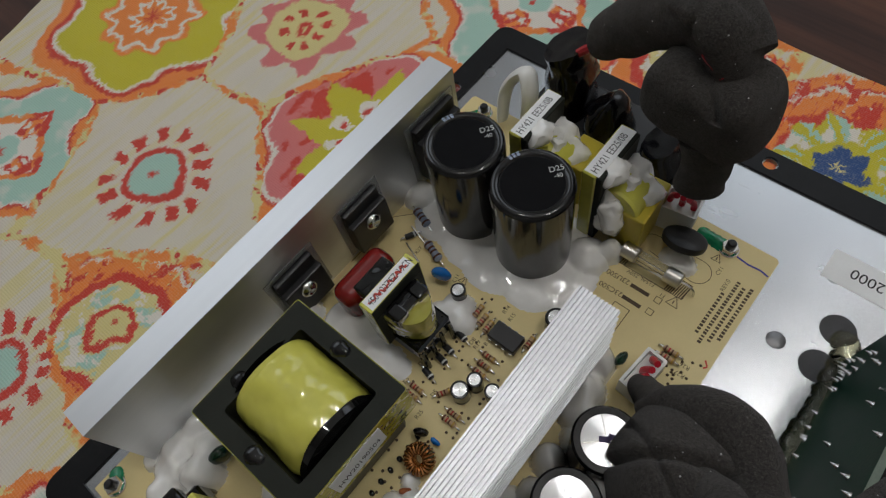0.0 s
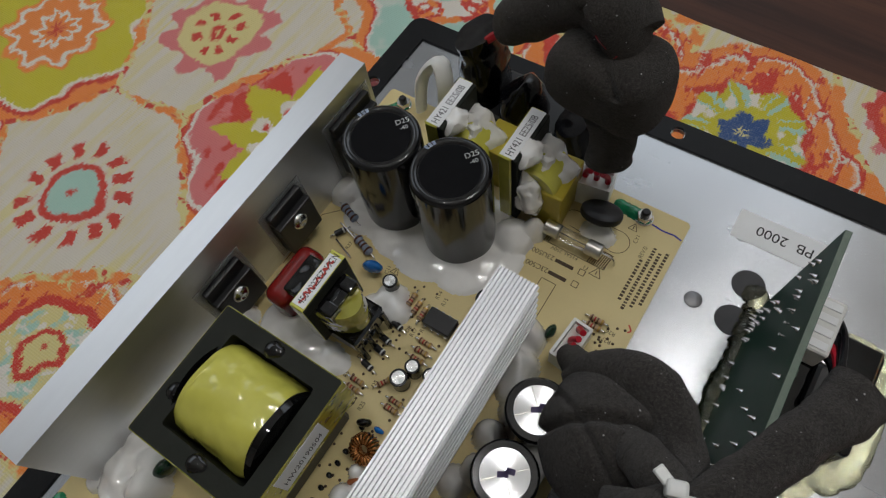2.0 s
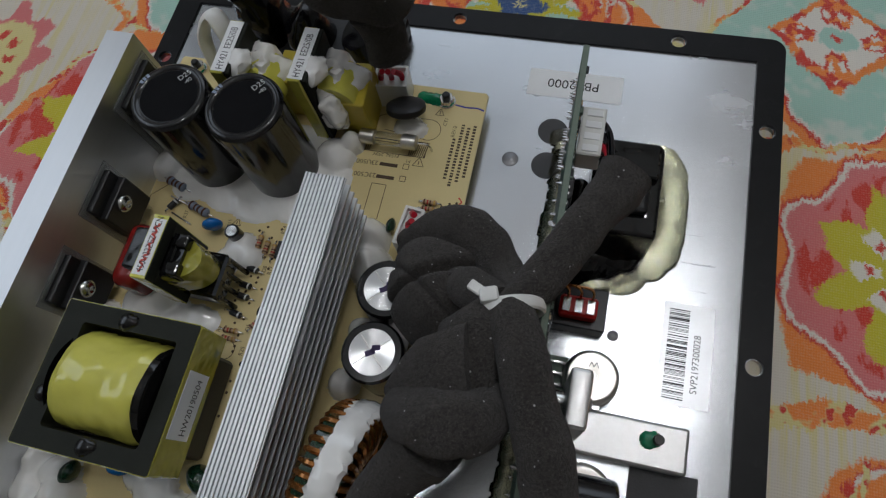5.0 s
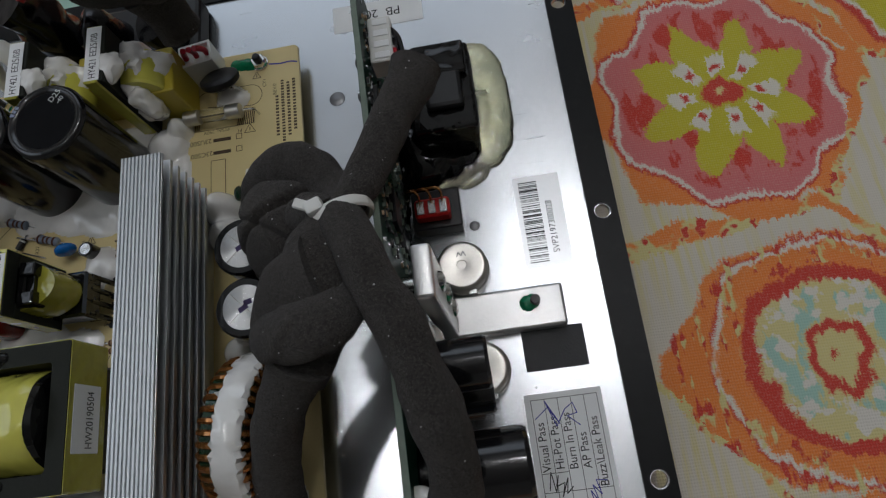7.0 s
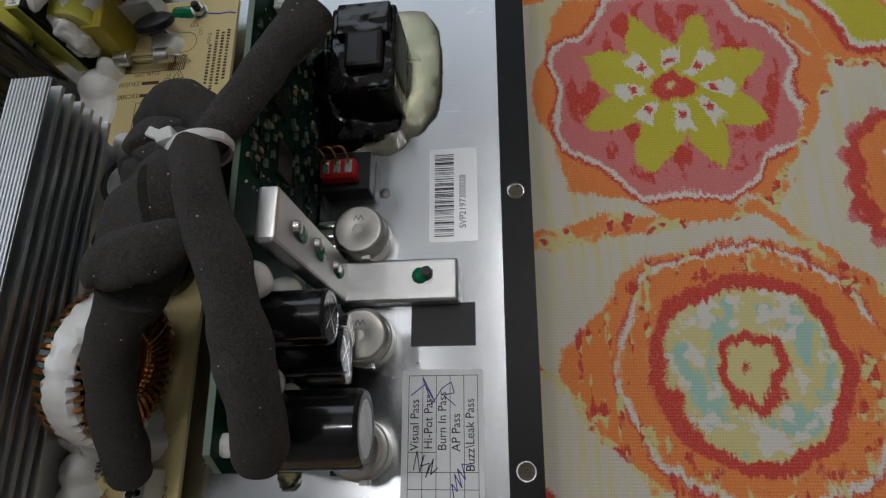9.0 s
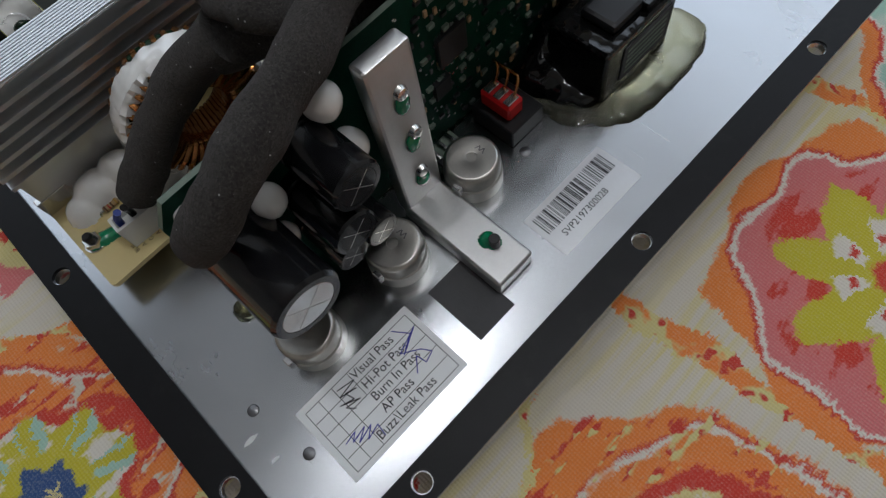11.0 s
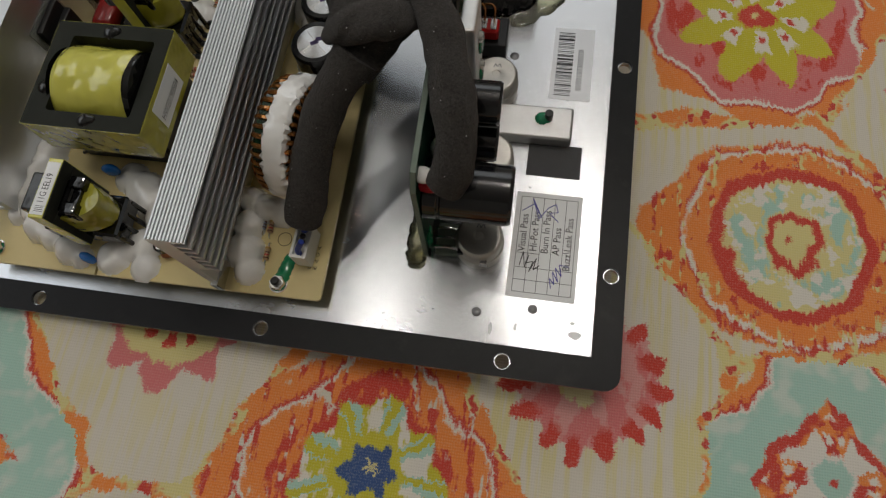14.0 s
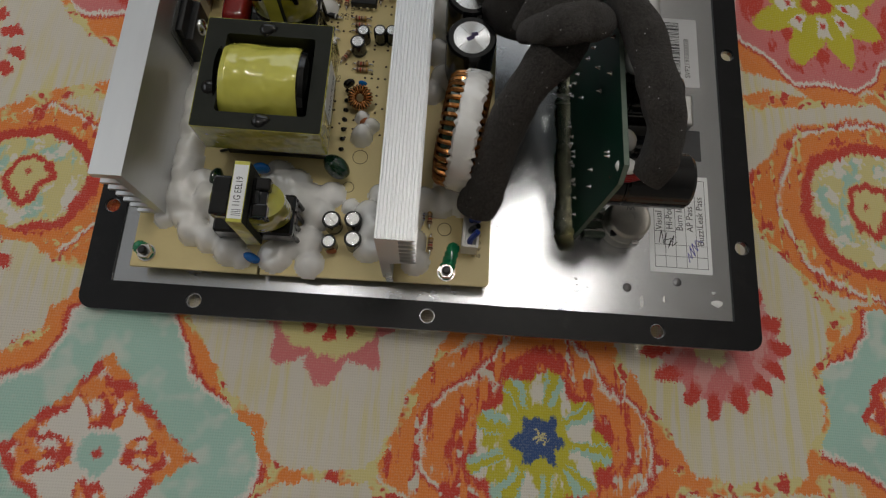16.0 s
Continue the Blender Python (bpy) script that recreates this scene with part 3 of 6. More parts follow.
def at(x=0.0, y=0.0, z=0.0, rz=0.0, rx=0.0, ry=0.0):
    """A place in the amplifier's frame, in millimetres and degrees."""
    return AMP @ pose(x / 1000, y / 1000, z / 1000, rx, ry, rz)


def thing(name, place, label, category, group="", kind=""):
    ob = new(name)
    ob.empty_display_size = 0.005
    ob.matrix_world = place
    return tagged(ob, label, category, group, kind)


def part(name, shape, material, parent, label=""):
    me = shape if isinstance(shape, bpy.types.Mesh) else finish(shape)
    me.materials.clear()
    me.materials.append(material)
    ob = new(name, me)
    ob.parent = parent
    return tagged(ob, label)


def solid(name, shape, material, label, category, place=None, group="", kind=""):
    """A thing that is one mesh."""
    me = finish(shape)
    me.materials.append(material)
    ob = new(name, me)
    ob.matrix_world = place or AMP
    return tagged(ob, label, category, group, kind)


def words(text, size, m, material, parent, name="printed_text", squeeze=1.0):
    """Flat lettering in the built-in font, its foot at m (millimetres)."""
    curve = bpy.data.curves.new("text", "FONT")
    curve.body, curve.size = text, size
    tmp = new("text", curve)
    me = bpy.data.meshes.new_from_object(tmp.evaluated_get(bpy.context.evaluated_depsgraph_get()))
    bpy.data.objects.remove(tmp)
    me.transform(Matrix.Diagonal((0.001, 0.001, 0.001, 1)) @ m @ Matrix.Diagonal((squeeze, 1, 1, 1)))
    me.materials.clear()
    me.materials.append(material)
    ob = new(name, me)
    ob.parent = parent
    return ob


def flat(x, y, z, turn=0.0):
    return Matrix.Translation((x, y, z)) @ Matrix.Rotation(radians(turn), 4, "Z")


def rounded(x0, y0, x1, y1, r, n=5):
    pts = []
    for cx, cy, a in ((x1 - r, y0 + r, -90), (x1 - r, y1 - r, 0), (x0 + r, y1 - r, 90), (x0 + r, y0 + r, 180)):
        pts += [(cx + r * math.cos(radians(a + 90 * i / n)), cy + r * math.sin(radians(a + 90 * i / n))) for i in range(n + 1)]
    return pts


def circle(x, y, r, n=16):
    return [(x + r * math.cos(TAU * i / n), y + r * math.sin(TAU * i / n)) for i in range(n)]


# ---- the room, closed round the table ----
def room():
    h, half, floor_z = 2.5, 2.1, -0.75
    # Unseen walls; north and west stand close to set the windows' reflection angle.
    north = 1.4
    walls = {"wall_south": (-1.45, -half - 0.1, half, -half),
             "wall_east": (half, -half, half + 0.1, north)}
    stand = Matrix.Translation((0, north * 1000, 0)) @ Matrix.Rotation(radians(90), 4, "X")
    pierced = Shape().frame_plate([(-1450, -750), (2100, -750), (2100, 1750), (-1450, 1750)], [[(-1050, 560), (-1050, 1600), (250, 1600), (250, 560)]], -100, 0)
    bmesh.ops.transform(pierced.bm, matrix=stand, verts=pierced.bm.verts[:])
    side = Shape().frame_plate([(-2100, -750), (1400, -750), (1400, 1750), (-2100, 1750)], [[(-400, 560), (-400, 1600), (900, 1600), (900, 560)]], -100, 0)
    bmesh.ops.transform(side.bm, matrix=Matrix.Translation((-1450, 0, 0)) @ Matrix(((0, 0, 1, 0), (1, 0, 0, 0), (0, 1, 0, 0), (0, 0, 0, 1))), verts=side.bm.verts[:])
    solid("wall_west", side, PLASTER, "plain painted wall with a window opening", "wall", Matrix(), kind="structure")
    solid("wall_north", pierced, PLASTER, "plain painted wall with a window opening", "wall", Matrix(), kind="structure")
    for name, (x0, y0, x1, y1) in walls.items():
        solid(name, Shape().box(x0 * 1000, y0 * 1000, floor_z * 1000, x1 * 1000, y1 * 1000, (floor_z + h) * 1000, 0), PLASTER, "plain painted wall of the room", "wall", Matrix(), kind="structure")
    solid("floor", Shape().box(-1450, -2100, floor_z * 1000 - 50, 2100, 1400, floor_z * 1000, 0), FLOORING, "dark wooden floor under the table", "floor", Matrix(), kind="structure")
    solid("ceiling", Shape().box(-1450, -2100, (floor_z + h) * 1000, 2100, 1400, (floor_z + h) * 1000 + 50, 0), PLASTER, "plain painted ceiling of the room", "ceiling", Matrix(), kind="structure")
    table = thing("table", Matrix(), "dark stained wooden table under a printed cloth", "table")
    top = Shape().box(-700, -450, -30, 500, 620, -2.0, 4, 2)
    part("tabletop", top, WOOD, table)
    for x in (-640, 440):
        for y in (-390, 560):
            part("leg", Shape().box(x - 35, y - 35, -750, x + 35, y + 35, -30, 3), WOOD, table)


def tablecloth():
    s = Shape()
    x0, x1, y0, y1, step = -395.0, 480.0, -430.0, 305.0, 5.0
    nx, ny = int((x1 - x0) / step), int((y1 - y0) / step)
    rows = []
    for i in range(nx + 1):
        row = []
        for j in range(ny + 1):
            x, y = x0 + step * i, y0 + step * j
            edge = min(i, nx - i, j, ny - j)
            wave = 1.6 * noise.noise(Vector((x * 0.012, y * 0.012, 3))) + 0.8 * noise.noise(Vector((x * 0.03, y * 0.045, 9))) + 0.7 * abs(noise.noise(Vector((x * 0.05 + y * 0.02, y * 0.022, 5)))) - 0.5
            z = max(-1.5, -0.6 + min(0.0, wave)) + (0.3 if edge == 0 else 0)
            skew = 0.04 * (x + 60)
            row.append(s.bm.verts.new((x - 0.22 * (y - 100) * (x < -200) * min(1, (-200 - x) / 195), y + skew * (y > 200) * min(1, (y - 200) / 105), z)))
        rows.append(row)
    for i in range(nx):
        for j in range(ny):
            s.bm.faces.new([rows[i][j], rows[i + 1][j], rows[i + 1][j + 1], rows[i][j + 1]])
    ob = solid("tablecloth", s, CLOTH, "cream cotton cloth printed with orange, teal and lime medallions", "tablecloth", Matrix())
    thick = ob.modifiers.new("thickness", "SOLIDIFY")
    thick.thickness, thick.offset = 0.0009, -1


room()
tablecloth()

# ---- the ceiling lamp ----
def ceiling_lamp():
    p = LAMP.copy()
    lamp = thing("ceiling_lamp", Matrix.Translation((p.x, p.y, 1.75)), "ceiling lamp with a cluster of bare bulbs", "lamp")
    part("canopy", Shape().lathe([(0, -30), (60, -30), (70, -20), (75, 0), (0, 0)]), NICKEL, lamp)
    glow = Tree("bulb_glow")
    glow.bsdf.inputs["Emission Color"].default_value = (1, 0.95, 0.88, 1)
    glow.bsdf.inputs["Emission Strength"].default_value = 25.0
    for i in range(5):
        a = TAU * i / 5 + 0.3
        c = (120 * math.cos(a), 120 * math.sin(a), -420)
        part("arm", Shape().tube([(0, 0, -25), (20 * math.cos(a), 20 * math.sin(a), -340), (90 * math.cos(a), 90 * math.sin(a), -375), (c[0], c[1], -392)], 6), NICKEL, lamp)
        part("bulb", Shape().ball(c, 26, fine=2), glow.mat, lamp)


ceiling_lamp()
for i in range(5):
    a = TAU * i / 5 + 0.3
    spot = Vector((LAMP.x + 0.12 * math.cos(a), LAMP.y + 0.12 * math.sin(a), 1.285))
    area_lamp("bulb_light", spot, spot + Vector((0, 0, -1)), 0.05, 0.05, LAMP_POWER / 5, (1.0, 0.96, 0.91))
    point_lamp("bulb_light", spot + Vector((0, 0, -0.02)), BULB_POWER / 5, 0.03, (1.0, 0.96, 0.91))
area_lamp("window_glow", Vector((-0.4, 1.41, 1.08)), (-0.4, 0.0, 0.85), 1.2, 0.96, WINDOW_POWER, (0.86, 0.93, 1.0))
# Added fill from the west, set in the second window's opening.
area_lamp("window_glow", Vector((-1.46, 0.25, 1.08)), (0.0, 0.25, 0.75), 1.2, 0.96, 1.1 * WINDOW_POWER, (0.88, 0.94, 1.0))


def ceiling_spot():
    lamp = thing("ceiling_spot", Matrix.Translation((SPOT.x, SPOT.y, 1.75)), "small round ceiling spot with a bright lens", "lamp")
    part("housing", Shape().lathe([(0, 0), (52, 0), (50, -22), (40, -30), (34, -26), (34, -22), (0, -22)]), NICKEL, lamp)
    lens = Tree("lens_glow")
    lens.bsdf.inputs["Emission Color"].default_value = (1, 0.95, 0.88, 1)
    lens.bsdf.inputs["Emission Strength"].default_value = 12.0
    part("lens", Shape().lathe([(0, -25), (33, -25), (33, -22.2), (0, -22.2)]), lens.mat, lamp)


ceiling_spot()
area_lamp("spot_light", SPOT, SPOT + Vector((0.1, 0, -1)), 0.07, 0.07, SPOT_POWER, (1.0, 0.96, 0.91))


WINDOW_SKY = Tree("window_sky")
WINDOW_SKY.bsdf.inputs["Emission Color"].default_value = (0.86, 0.93, 1, 1)
WINDOW_SKY.bsdf.inputs["Emission Strength"].default_value = 0.5


def window(name, place):
    ob = thing(name, place, "unseen white framed window in the wall", "window", kind="structure")
    for x0, z0, x1, z1 in ((-650, -520, -600, 520), (600, -520, 650, 520), (-600, 470, 600, 520), (-600, -520, 600, -470)):
        part("window_frame", Shape().box(x0, 0, z0, x1, 50, z1, 2), PLASTER, ob)
    part("pane", Shape().box(-600, 20, -470, 600, 26, 470, 0), WINDOW_SKY.mat, ob)


window("window_1", Matrix.Translation((-0.4, 1.43, 1.08)))
# Second window, unseen and added to brighten metal from the west.
window("west_fill_window", Matrix.Translation((-1.48, 0.25, 1.08)) @ Matrix.Rotation(radians(90), 4, "Z"))

# ---- the back plate ----
ZB, ZP = 7.0, -0.8
HOLES = [(x, 0.0) for x in (0, -82, -164)] + [(32.7, y) for y in (33, 115, 197)] + [(x, 231.2) for x in (0.5, -82.5, -164)] + [(-198.9, y) for y in (33, 115, 197)]


def back_plate():
    plate = thing("amplifier_back_plate", AMP, "flat aluminium amplifier back plate lying face down on a cloth", "plate")
    outer = rounded(-203.8, -5.0, 37.5, 236.3, 5)
    part("metal_sheet", Shape().frame_plate(outer, [circle(x, y, 2.4) for x, y in HOLES], -2.6, ZP), PLATE, plate)
    inner = [(-193.8, 5.2), (-193.8, 225.8), (28.1, 225.8), (28.1, 5.2)]
    part("gasket", Shape().frame_plate(outer, [inner[::-1]] + [circle(x, y, 2.75) for x, y in HOLES], ZP + 0.02, 0.0), RUBBER, plate, "black rubber gasket round the rim")
    # Low discs stand for dents in the sheet; the grey is their shading.
    for x, y, r in ((-51.7, 173.1, 2.9), (-10.4, 15.3, 1.6), (8.0, 18.5, 1.6), (-8.8, 116.6, 1.7)):
        part("dent_disc", Shape().lathe([(0, ZP - 0.1), (r, ZP - 0.1), (r, ZP + 0.05), (r - 0.3, ZP + 0.25), (0, ZP + 0.3)], flat(x, y, 0)), RELIEF_GREY, plate, "low grey disc coloured like a shaded dent")
    # Thin dark grey patches lying flat on the sheet.
    for x, y, r in ((-38.8, 186.6, 5.3), (-38.8, 172.6, 5.3), (-24.6, 179.5, 5.3)):
        part("mark", Shape().lathe([(0, ZP), (r, ZP), (r - 0.2, ZP + 0.2), (0, ZP + 0.2)], flat(x, y, 0)), DARK_GREY, plate, "dark round patch")
    part("mark", Shape().box(0.6, 67.2, ZP, 19.6, 80.0, ZP + 0.25, 0.1), DARK_GREY, plate, "dark square patch")
    for x, y, w, h in ((22.5, 11.5, 2.6, 1.5), (21.2, 15.4, 1.0, 0.6), (-5.2, 10.4, 0.7, 2.2), (3.0, 11.6, 0.5, 1.6), (16.0, 112.0, 1.8, 0.3)):
        rng = random.Random(int(x * 7 + y))
        pts = [(x + w * math.cos(TAU * k / 9) * rng.uniform(0.6, 1.2), y + h * math.sin(TAU * k / 9) * rng.uniform(0.6, 1.2)) for k in range(9)]
        part("residue", Shape().prism(pts, ZP - 0.05, ZP + 0.06), RESIDUE, plate, "pale patch of glue residue")
    return plate


back_plate()


# ---- labels on the plate ----
def label_sheet(name, x0, y0, x1, y1, label, sheet=PAPER):
    ob = thing(name, at((x0 + x1) / 2, (y0 + y1) / 2, ZP), label, "label")
    w, h = (x1 - x0) / 2, (y1 - y0) / 2
    return part("paper", Shape().prism(rounded(-w, -h, w, h, 0.4, 2), 0.02, 0.14), sheet, ob)


def line(s, x0, y0, x1, y1, w=0.16, z=0.16):
    d = Vector((x1 - x0, y1 - y0, 0))
    n = Vector((-d.y, d.x, 0)).normalized() * w / 2
    s.bm.faces.new([s.bm.verts.new(p) for p in (Vector((x0, y0, z)) - n, Vector((x1, y1, z)) - n, Vector((x1, y1, z)) + n, Vector((x0, y0, z)) + n)])


def scribble(s, points, w=0.28, z=0.2):
    for a, b in zip(points, points[1:]):
        line(s, *a, *b, w, z)


def stroke(points, w=0.16, z=0.16):
    s = Shape()
    scribble(s, points, w, z)
    return s


def inspection_label():
    ob = label_sheet("inspection_label", -1.6, 22.0, 21.4, 60.5, "white inspection label with a table and pen scribbles")
    xs = [-9.6, -5.6, -1.7, 2.2, 6.1, 10.0]
    for x in xs:
        part("table_line", stroke([(x, -17.3), (x, 17.5)]), INK_BLACK, ob)
    for y in (-17.3, -13.0, -8.6, 17.5):
        part("table_line", stroke([(xs[0], y), (xs[-1], y)]), INK_BLACK, ob)
    part("table_line", stroke([(xs[0], -3.4), (xs[2], -3.4)]), INK_BLACK, ob)
    for text, x, y in (("Visual Pass", -6.7, -3.0), ("Hi-Pot Pass", -2.8, -2.6), ("Burn In Pass", 1.1, -3.0), ("AP Pass", 5.0, -3.2), ("Buzz\\Leak Pass", 8.9, -8.4)):
        words(text, 3.5, flat(x, y, 0.17, 90), INK_BLACK, ob, squeeze=0.92)
    pen = Shape()
    scribble(pen, [(-8, -8), (-7, -3), (-6.2, -8.6), (-5, -4), (-6, -7), (-3.4, -6.2), (-4.6, -10), (-2.4, -5), (-3.2, -9.2), (-1.2, -7.4)])
    part("scribble", pen, INK_BLACK, ob)
    pen = Shape()
    scribble(pen, [(-9, 12), (-5, 15), (-2, 10), (-5.6, 17), (-3, 9.5), (0, 14), (2.5, 15.6), (3.4, 12.6), (0.4, 12), (3.8, 9)])
    scribble(pen, [(3.2, -15), (2.6, -11.5), (4.2, -13.5), (3.4, -9), (5.4, -12.5), (4.2, -7.6), (6.4, -10.4), (5.4, -6.4), (8.6, -6.8)])
    part("scribble", pen, INK_BLUE, ob, "blue pen scribble")


def barcode_label():
    ob = label_sheet("barcode_label", 5.6, 99.2, 20.8, 131.0, "silver-white label with a barcode and a number", SILVER_FILM)
    rng = random.Random(5)
    y = -14.0
    while y < 14.2:
        w = rng.choice((0.18, 0.18, 0.34, 0.5))
        part("bar", stroke([(-5.9, y), (0.2, y)], w), INK_BLACK, ob)
        y += w / 2 + rng.choice((0.28, 0.3, 0.5, 0.65))
    words("SVP2197300028", 2.9, flat(3.9, -11.6, 0.17, 90), INK_BLACK, ob, squeeze=0.95)


def model_label():
    ob = label_sheet("model_label", -51.0, 201.0, -16.8, 212.6, "white paper label with printed letters")
    words("PB  2000", 5.2, flat(8.8, 1.9, 0.17, 180), INK_BLACK, ob)


inspection_label()
barcode_label()
model_label()


# ---- the power board ----
def power_board():
    board = thing("power_board", AMP, "tan circuit board with brown print raised on posts", "circuit board")
    outline = [(-185, 9.3), (-141.6, 9.3), (-141.6, 14.5), (-140.6, 14.5), (-140.6, 9.3), (-62.5, 10.3), (-61.5, 11.3), (-63, 192.5), (-64, 193.5), (-184, 193.5), (-185, 192.5)]
    part("laminate", Shape().prism(outline, ZB - 1.6, ZB), PCB, board)
    z = ZB + 0.06
    words("23U500", 2.5, flat(-95.6, 160.7, z, 182), INK, board)
    words("23C500", 2.5, flat(-95.2, 155.8, z, 182), INK, board)
    for y in (160.7, 155.8):
        part("printed_bar", Shape().prism([(-95.0, y - 1.6), (-88.6, y - 1.6), (-88.6, y - 0.3), (-95.0, y - 0.3)], ZB - 0.02, z), INK, board)
    words("F15AL 250V", 1.9, flat(-89.0, 164.2, z, 182), INK, board)
    words("F1", 1.9, flat(-84.5, 162.8, z, 182), INK, board)
    for text, x, y, turn in (("R14", -120.5, 128.0, 90), ("R15", -117.6, 127.0, 90), ("R13", -118.6, 116, 90), ("R17", -120.6, 113.2, 90), ("D8", -122.6, 113.6, 90), ("D9", -130.8, 98.6, 90), ("R5", -131, 91.5, 90),
                             ("D5", -121.5, 93.6, 90), ("R25", -121, 85.6, 90), ("R37", -157.5, 127.5, 90), ("R26", -67.2, 147, 180), ("R27", -67.2, 144, 180), ("C11", -140.2, 127, 100), ("ACT", -64.8, 29, 180),
                             ("GND", -64.8, 26.6, 180), ("AC-", -64.8, 24.2, 180), ("BUS", -64.8, 21.8, 180), ("CY1", -75.2, 178, 90), ("REV.0", -71.5, 174, 90)):
        words(text, 1.9, flat(x, y, z, turn), INK, board)
    for x, y, l, n in ((-71.4, 157.5, 16.5, 13), (-69.3, 155, 25, 22), (-67.2, 157, 22, 18), (-65.1, 159, 21, 17)):
        rng, lines = random.Random(n), Shape()
        for k in range(n):
            y0 = y + l * k / n
            line(lines, x, y0 + 0.1, x, y0 + l / n * (0.6 + 0.25 * rng.random()), 1.1, z)
        part("print_bar", lines, INK, board)

    def drawn(points, w=0.24):
        part("print_outline", stroke(points, w, z), INK, board)

    for cx, cy in ((-85.6, 160.0), (-85.6, 155.2)):
        drawn([(cx - 1, cy - 1), (cx + 1, cy - 1), (cx + 1, cy + 1), (cx - 1, cy + 1), (cx - 1, cy - 1)])
    for cx, cy, q in ((-81.6, 162.0, 2.3), (-78.6, 183.0, 1.8), (-138.5, 129.2, 1.8)):
        pts = [(cx + q * math.cos(radians(a)), cy + q * math.sin(radians(a))) for a in (90, 210, 330, 90)]
        drawn(pts)
        drawn([(cx, cy - 0.5), (cx, cy + 0.8)], 0.3)
    drawn([(-95.8, 152), (-95.8, 139), (-90.6, 139), (-90.6, 152), (-95.8, 152)])
    drawn([(-106, 164.3), (-106, 170.3), (-80, 170.3), (-80, 164.3), (-106, 164.3)])
    for k in range(9):
        drawn([(-106 + 0.7 * k, 164.3), (-105.2 + 0.7 * k, 170.3)], 0.35)
        drawn([(-86 + 0.7 * k, 164.3), (-85.2 + 0.7 * k, 170.3)], 0.35)
    ring = [(-97 + 0, 173.5)] + [(-81 + 4.2 * math.cos(radians(a)), 175.6 + 4.2 * math.sin(radians(a))) for a in range(-90, 91, 18)] + [(-97 + 4.2 * math.cos(radians(a)), 175.6 + 4.2 * math.sin(radians(a))) for a in range(90, 271, 18)]
    drawn(ring, 0.22)
    for cx, cy, r in ((-110.4, 55.5, 2.7), (-113.5, 43.5, 2.0), (-127.3, 86.6, 3.2), (-78, 30, 2.4)):
        drawn(circle(cx, cy, r, 20) + [(cx + r, cy)])
    drawn([(-133, 108), (-137, 108), (-137, 101), (-133, 101)])
    drawn([(-174, 112), (-174, 134), (-168, 140)])
    pen = Shape()
    scribble(pen, [(-74, 187.2), (-70, 186.6), (-66, 186.9), (-63.4, 186.2)], 0.6, z)
    part("pen_mark", pen, INK_BLUE, board, "blue pen stroke")
    pen = Shape()
    scribble(pen, [(-65, 151.5), (-63.6, 150), (-64.4, 149)], 0.5, z)
    part("pen_mark", pen, INK_RED, board, "red pen stroke")
    rng = random.Random(11)
    pad = finish(Shape().lathe([(0.5, 0), (0.42, 0.12), (0, 0.3)], Matrix(), 6))
    spots = [(round(rng.uniform(-131, -101) / 2.54) * 2.54, round(rng.uniform(62, 130) / 1.8) * 1.8) for k in range(130)]
    spots += [(rng.uniform(-78, -65), rng.uniform(118, 150)) for k in range(40)]
    for x, y in spots:
        part("lead_end", pad, INK, board).location = (x / 1000, y / 1000, z / 1000)


power_board()


def board_post(x, y, strip):
    """A black stud through a hex nut and washer, locked with green lacquer."""
    ob = thing("board_post", at(x, y, ZP), "black stud with steel nut and green locking lacquer", "fastener", "posts under the board")
    part("spacer", Shape().lathe([(0, 0), (2.6, 0), (2.6, ZB - 1.6 - ZP), (0, ZB - 1.6 - ZP)], segs=6), STEEL, ob)
    h = ZB - ZP
    part("washer", Shape().lathe([(1.6, h), (3.1, h), (3.1, h + 0.5), (1.6, h + 0.5)]), STEEL, ob)
    part("nut", Shape().lathe([(0, h + 0.5), (2.6, h + 0.5), (2.75, h + 0.9), (2.75, h + 2.2), (2.5, h + 2.6), (0, h + 2.6)], segs=6), STEEL, ob)
    part("stud", Shape().lathe([(0, h), (1.5, h), (1.5, h + 4.2), (1.1, h + 4.8), (0, h + 4.9)], segs=14), BLACK, ob)
    part("lacquer", Shape().pile([(strip[0] * k / 4, strip[1] * k / 4, 2.7 - 0.12 * k, 2.2 - 0.3 * k) for k in range(5)], h, 0.45, 0.2), LACQUER, ob, "shiny green lacquer smear")


board_post(-77.2, 188.0, (-9, 1))
board_post(-76.5, 14.2, (2.0, 9))
board_post(-180.0, 14.2, (-3, 2))
board_post(-176.0, 188.5, (-3, -3))


# ---- heatsinks ----
def long_heatsink():
    y0, y1 = 27.5, 174.0
    ob = thing("heatsink", at(0, 0, ZB), "long flat-topped aluminium heatsink with fins on its outer side", "heatsink")
    outline = [(-174.5, 0), (-174.5, 37.5), (-184.2, 37.5), (-184.2, 34.6), (-177.6, 34.4)]
    for k in range(6):
        z = 31.0 - 5.2 * k
        outline += [(-177.6, z), (-184.0, z - 0.2), (-184.0, z - 1.6), (-177.6, z - 1.8)]
    outline += [(-177.6, 0)]
    m = Matrix.Translation((0, y1, 0)) @ Matrix.Rotation(radians(90), 4, "X")
    part("extrusion", Shape().prism(outline[::-1], 0, y1 - y0, m), ALU, ob)
    for y in (45, 150):
        part("foot", Shape().box(-178.5, y, -1, -174.8, y + 6, 0.5, 0.1), STEEL, ob)


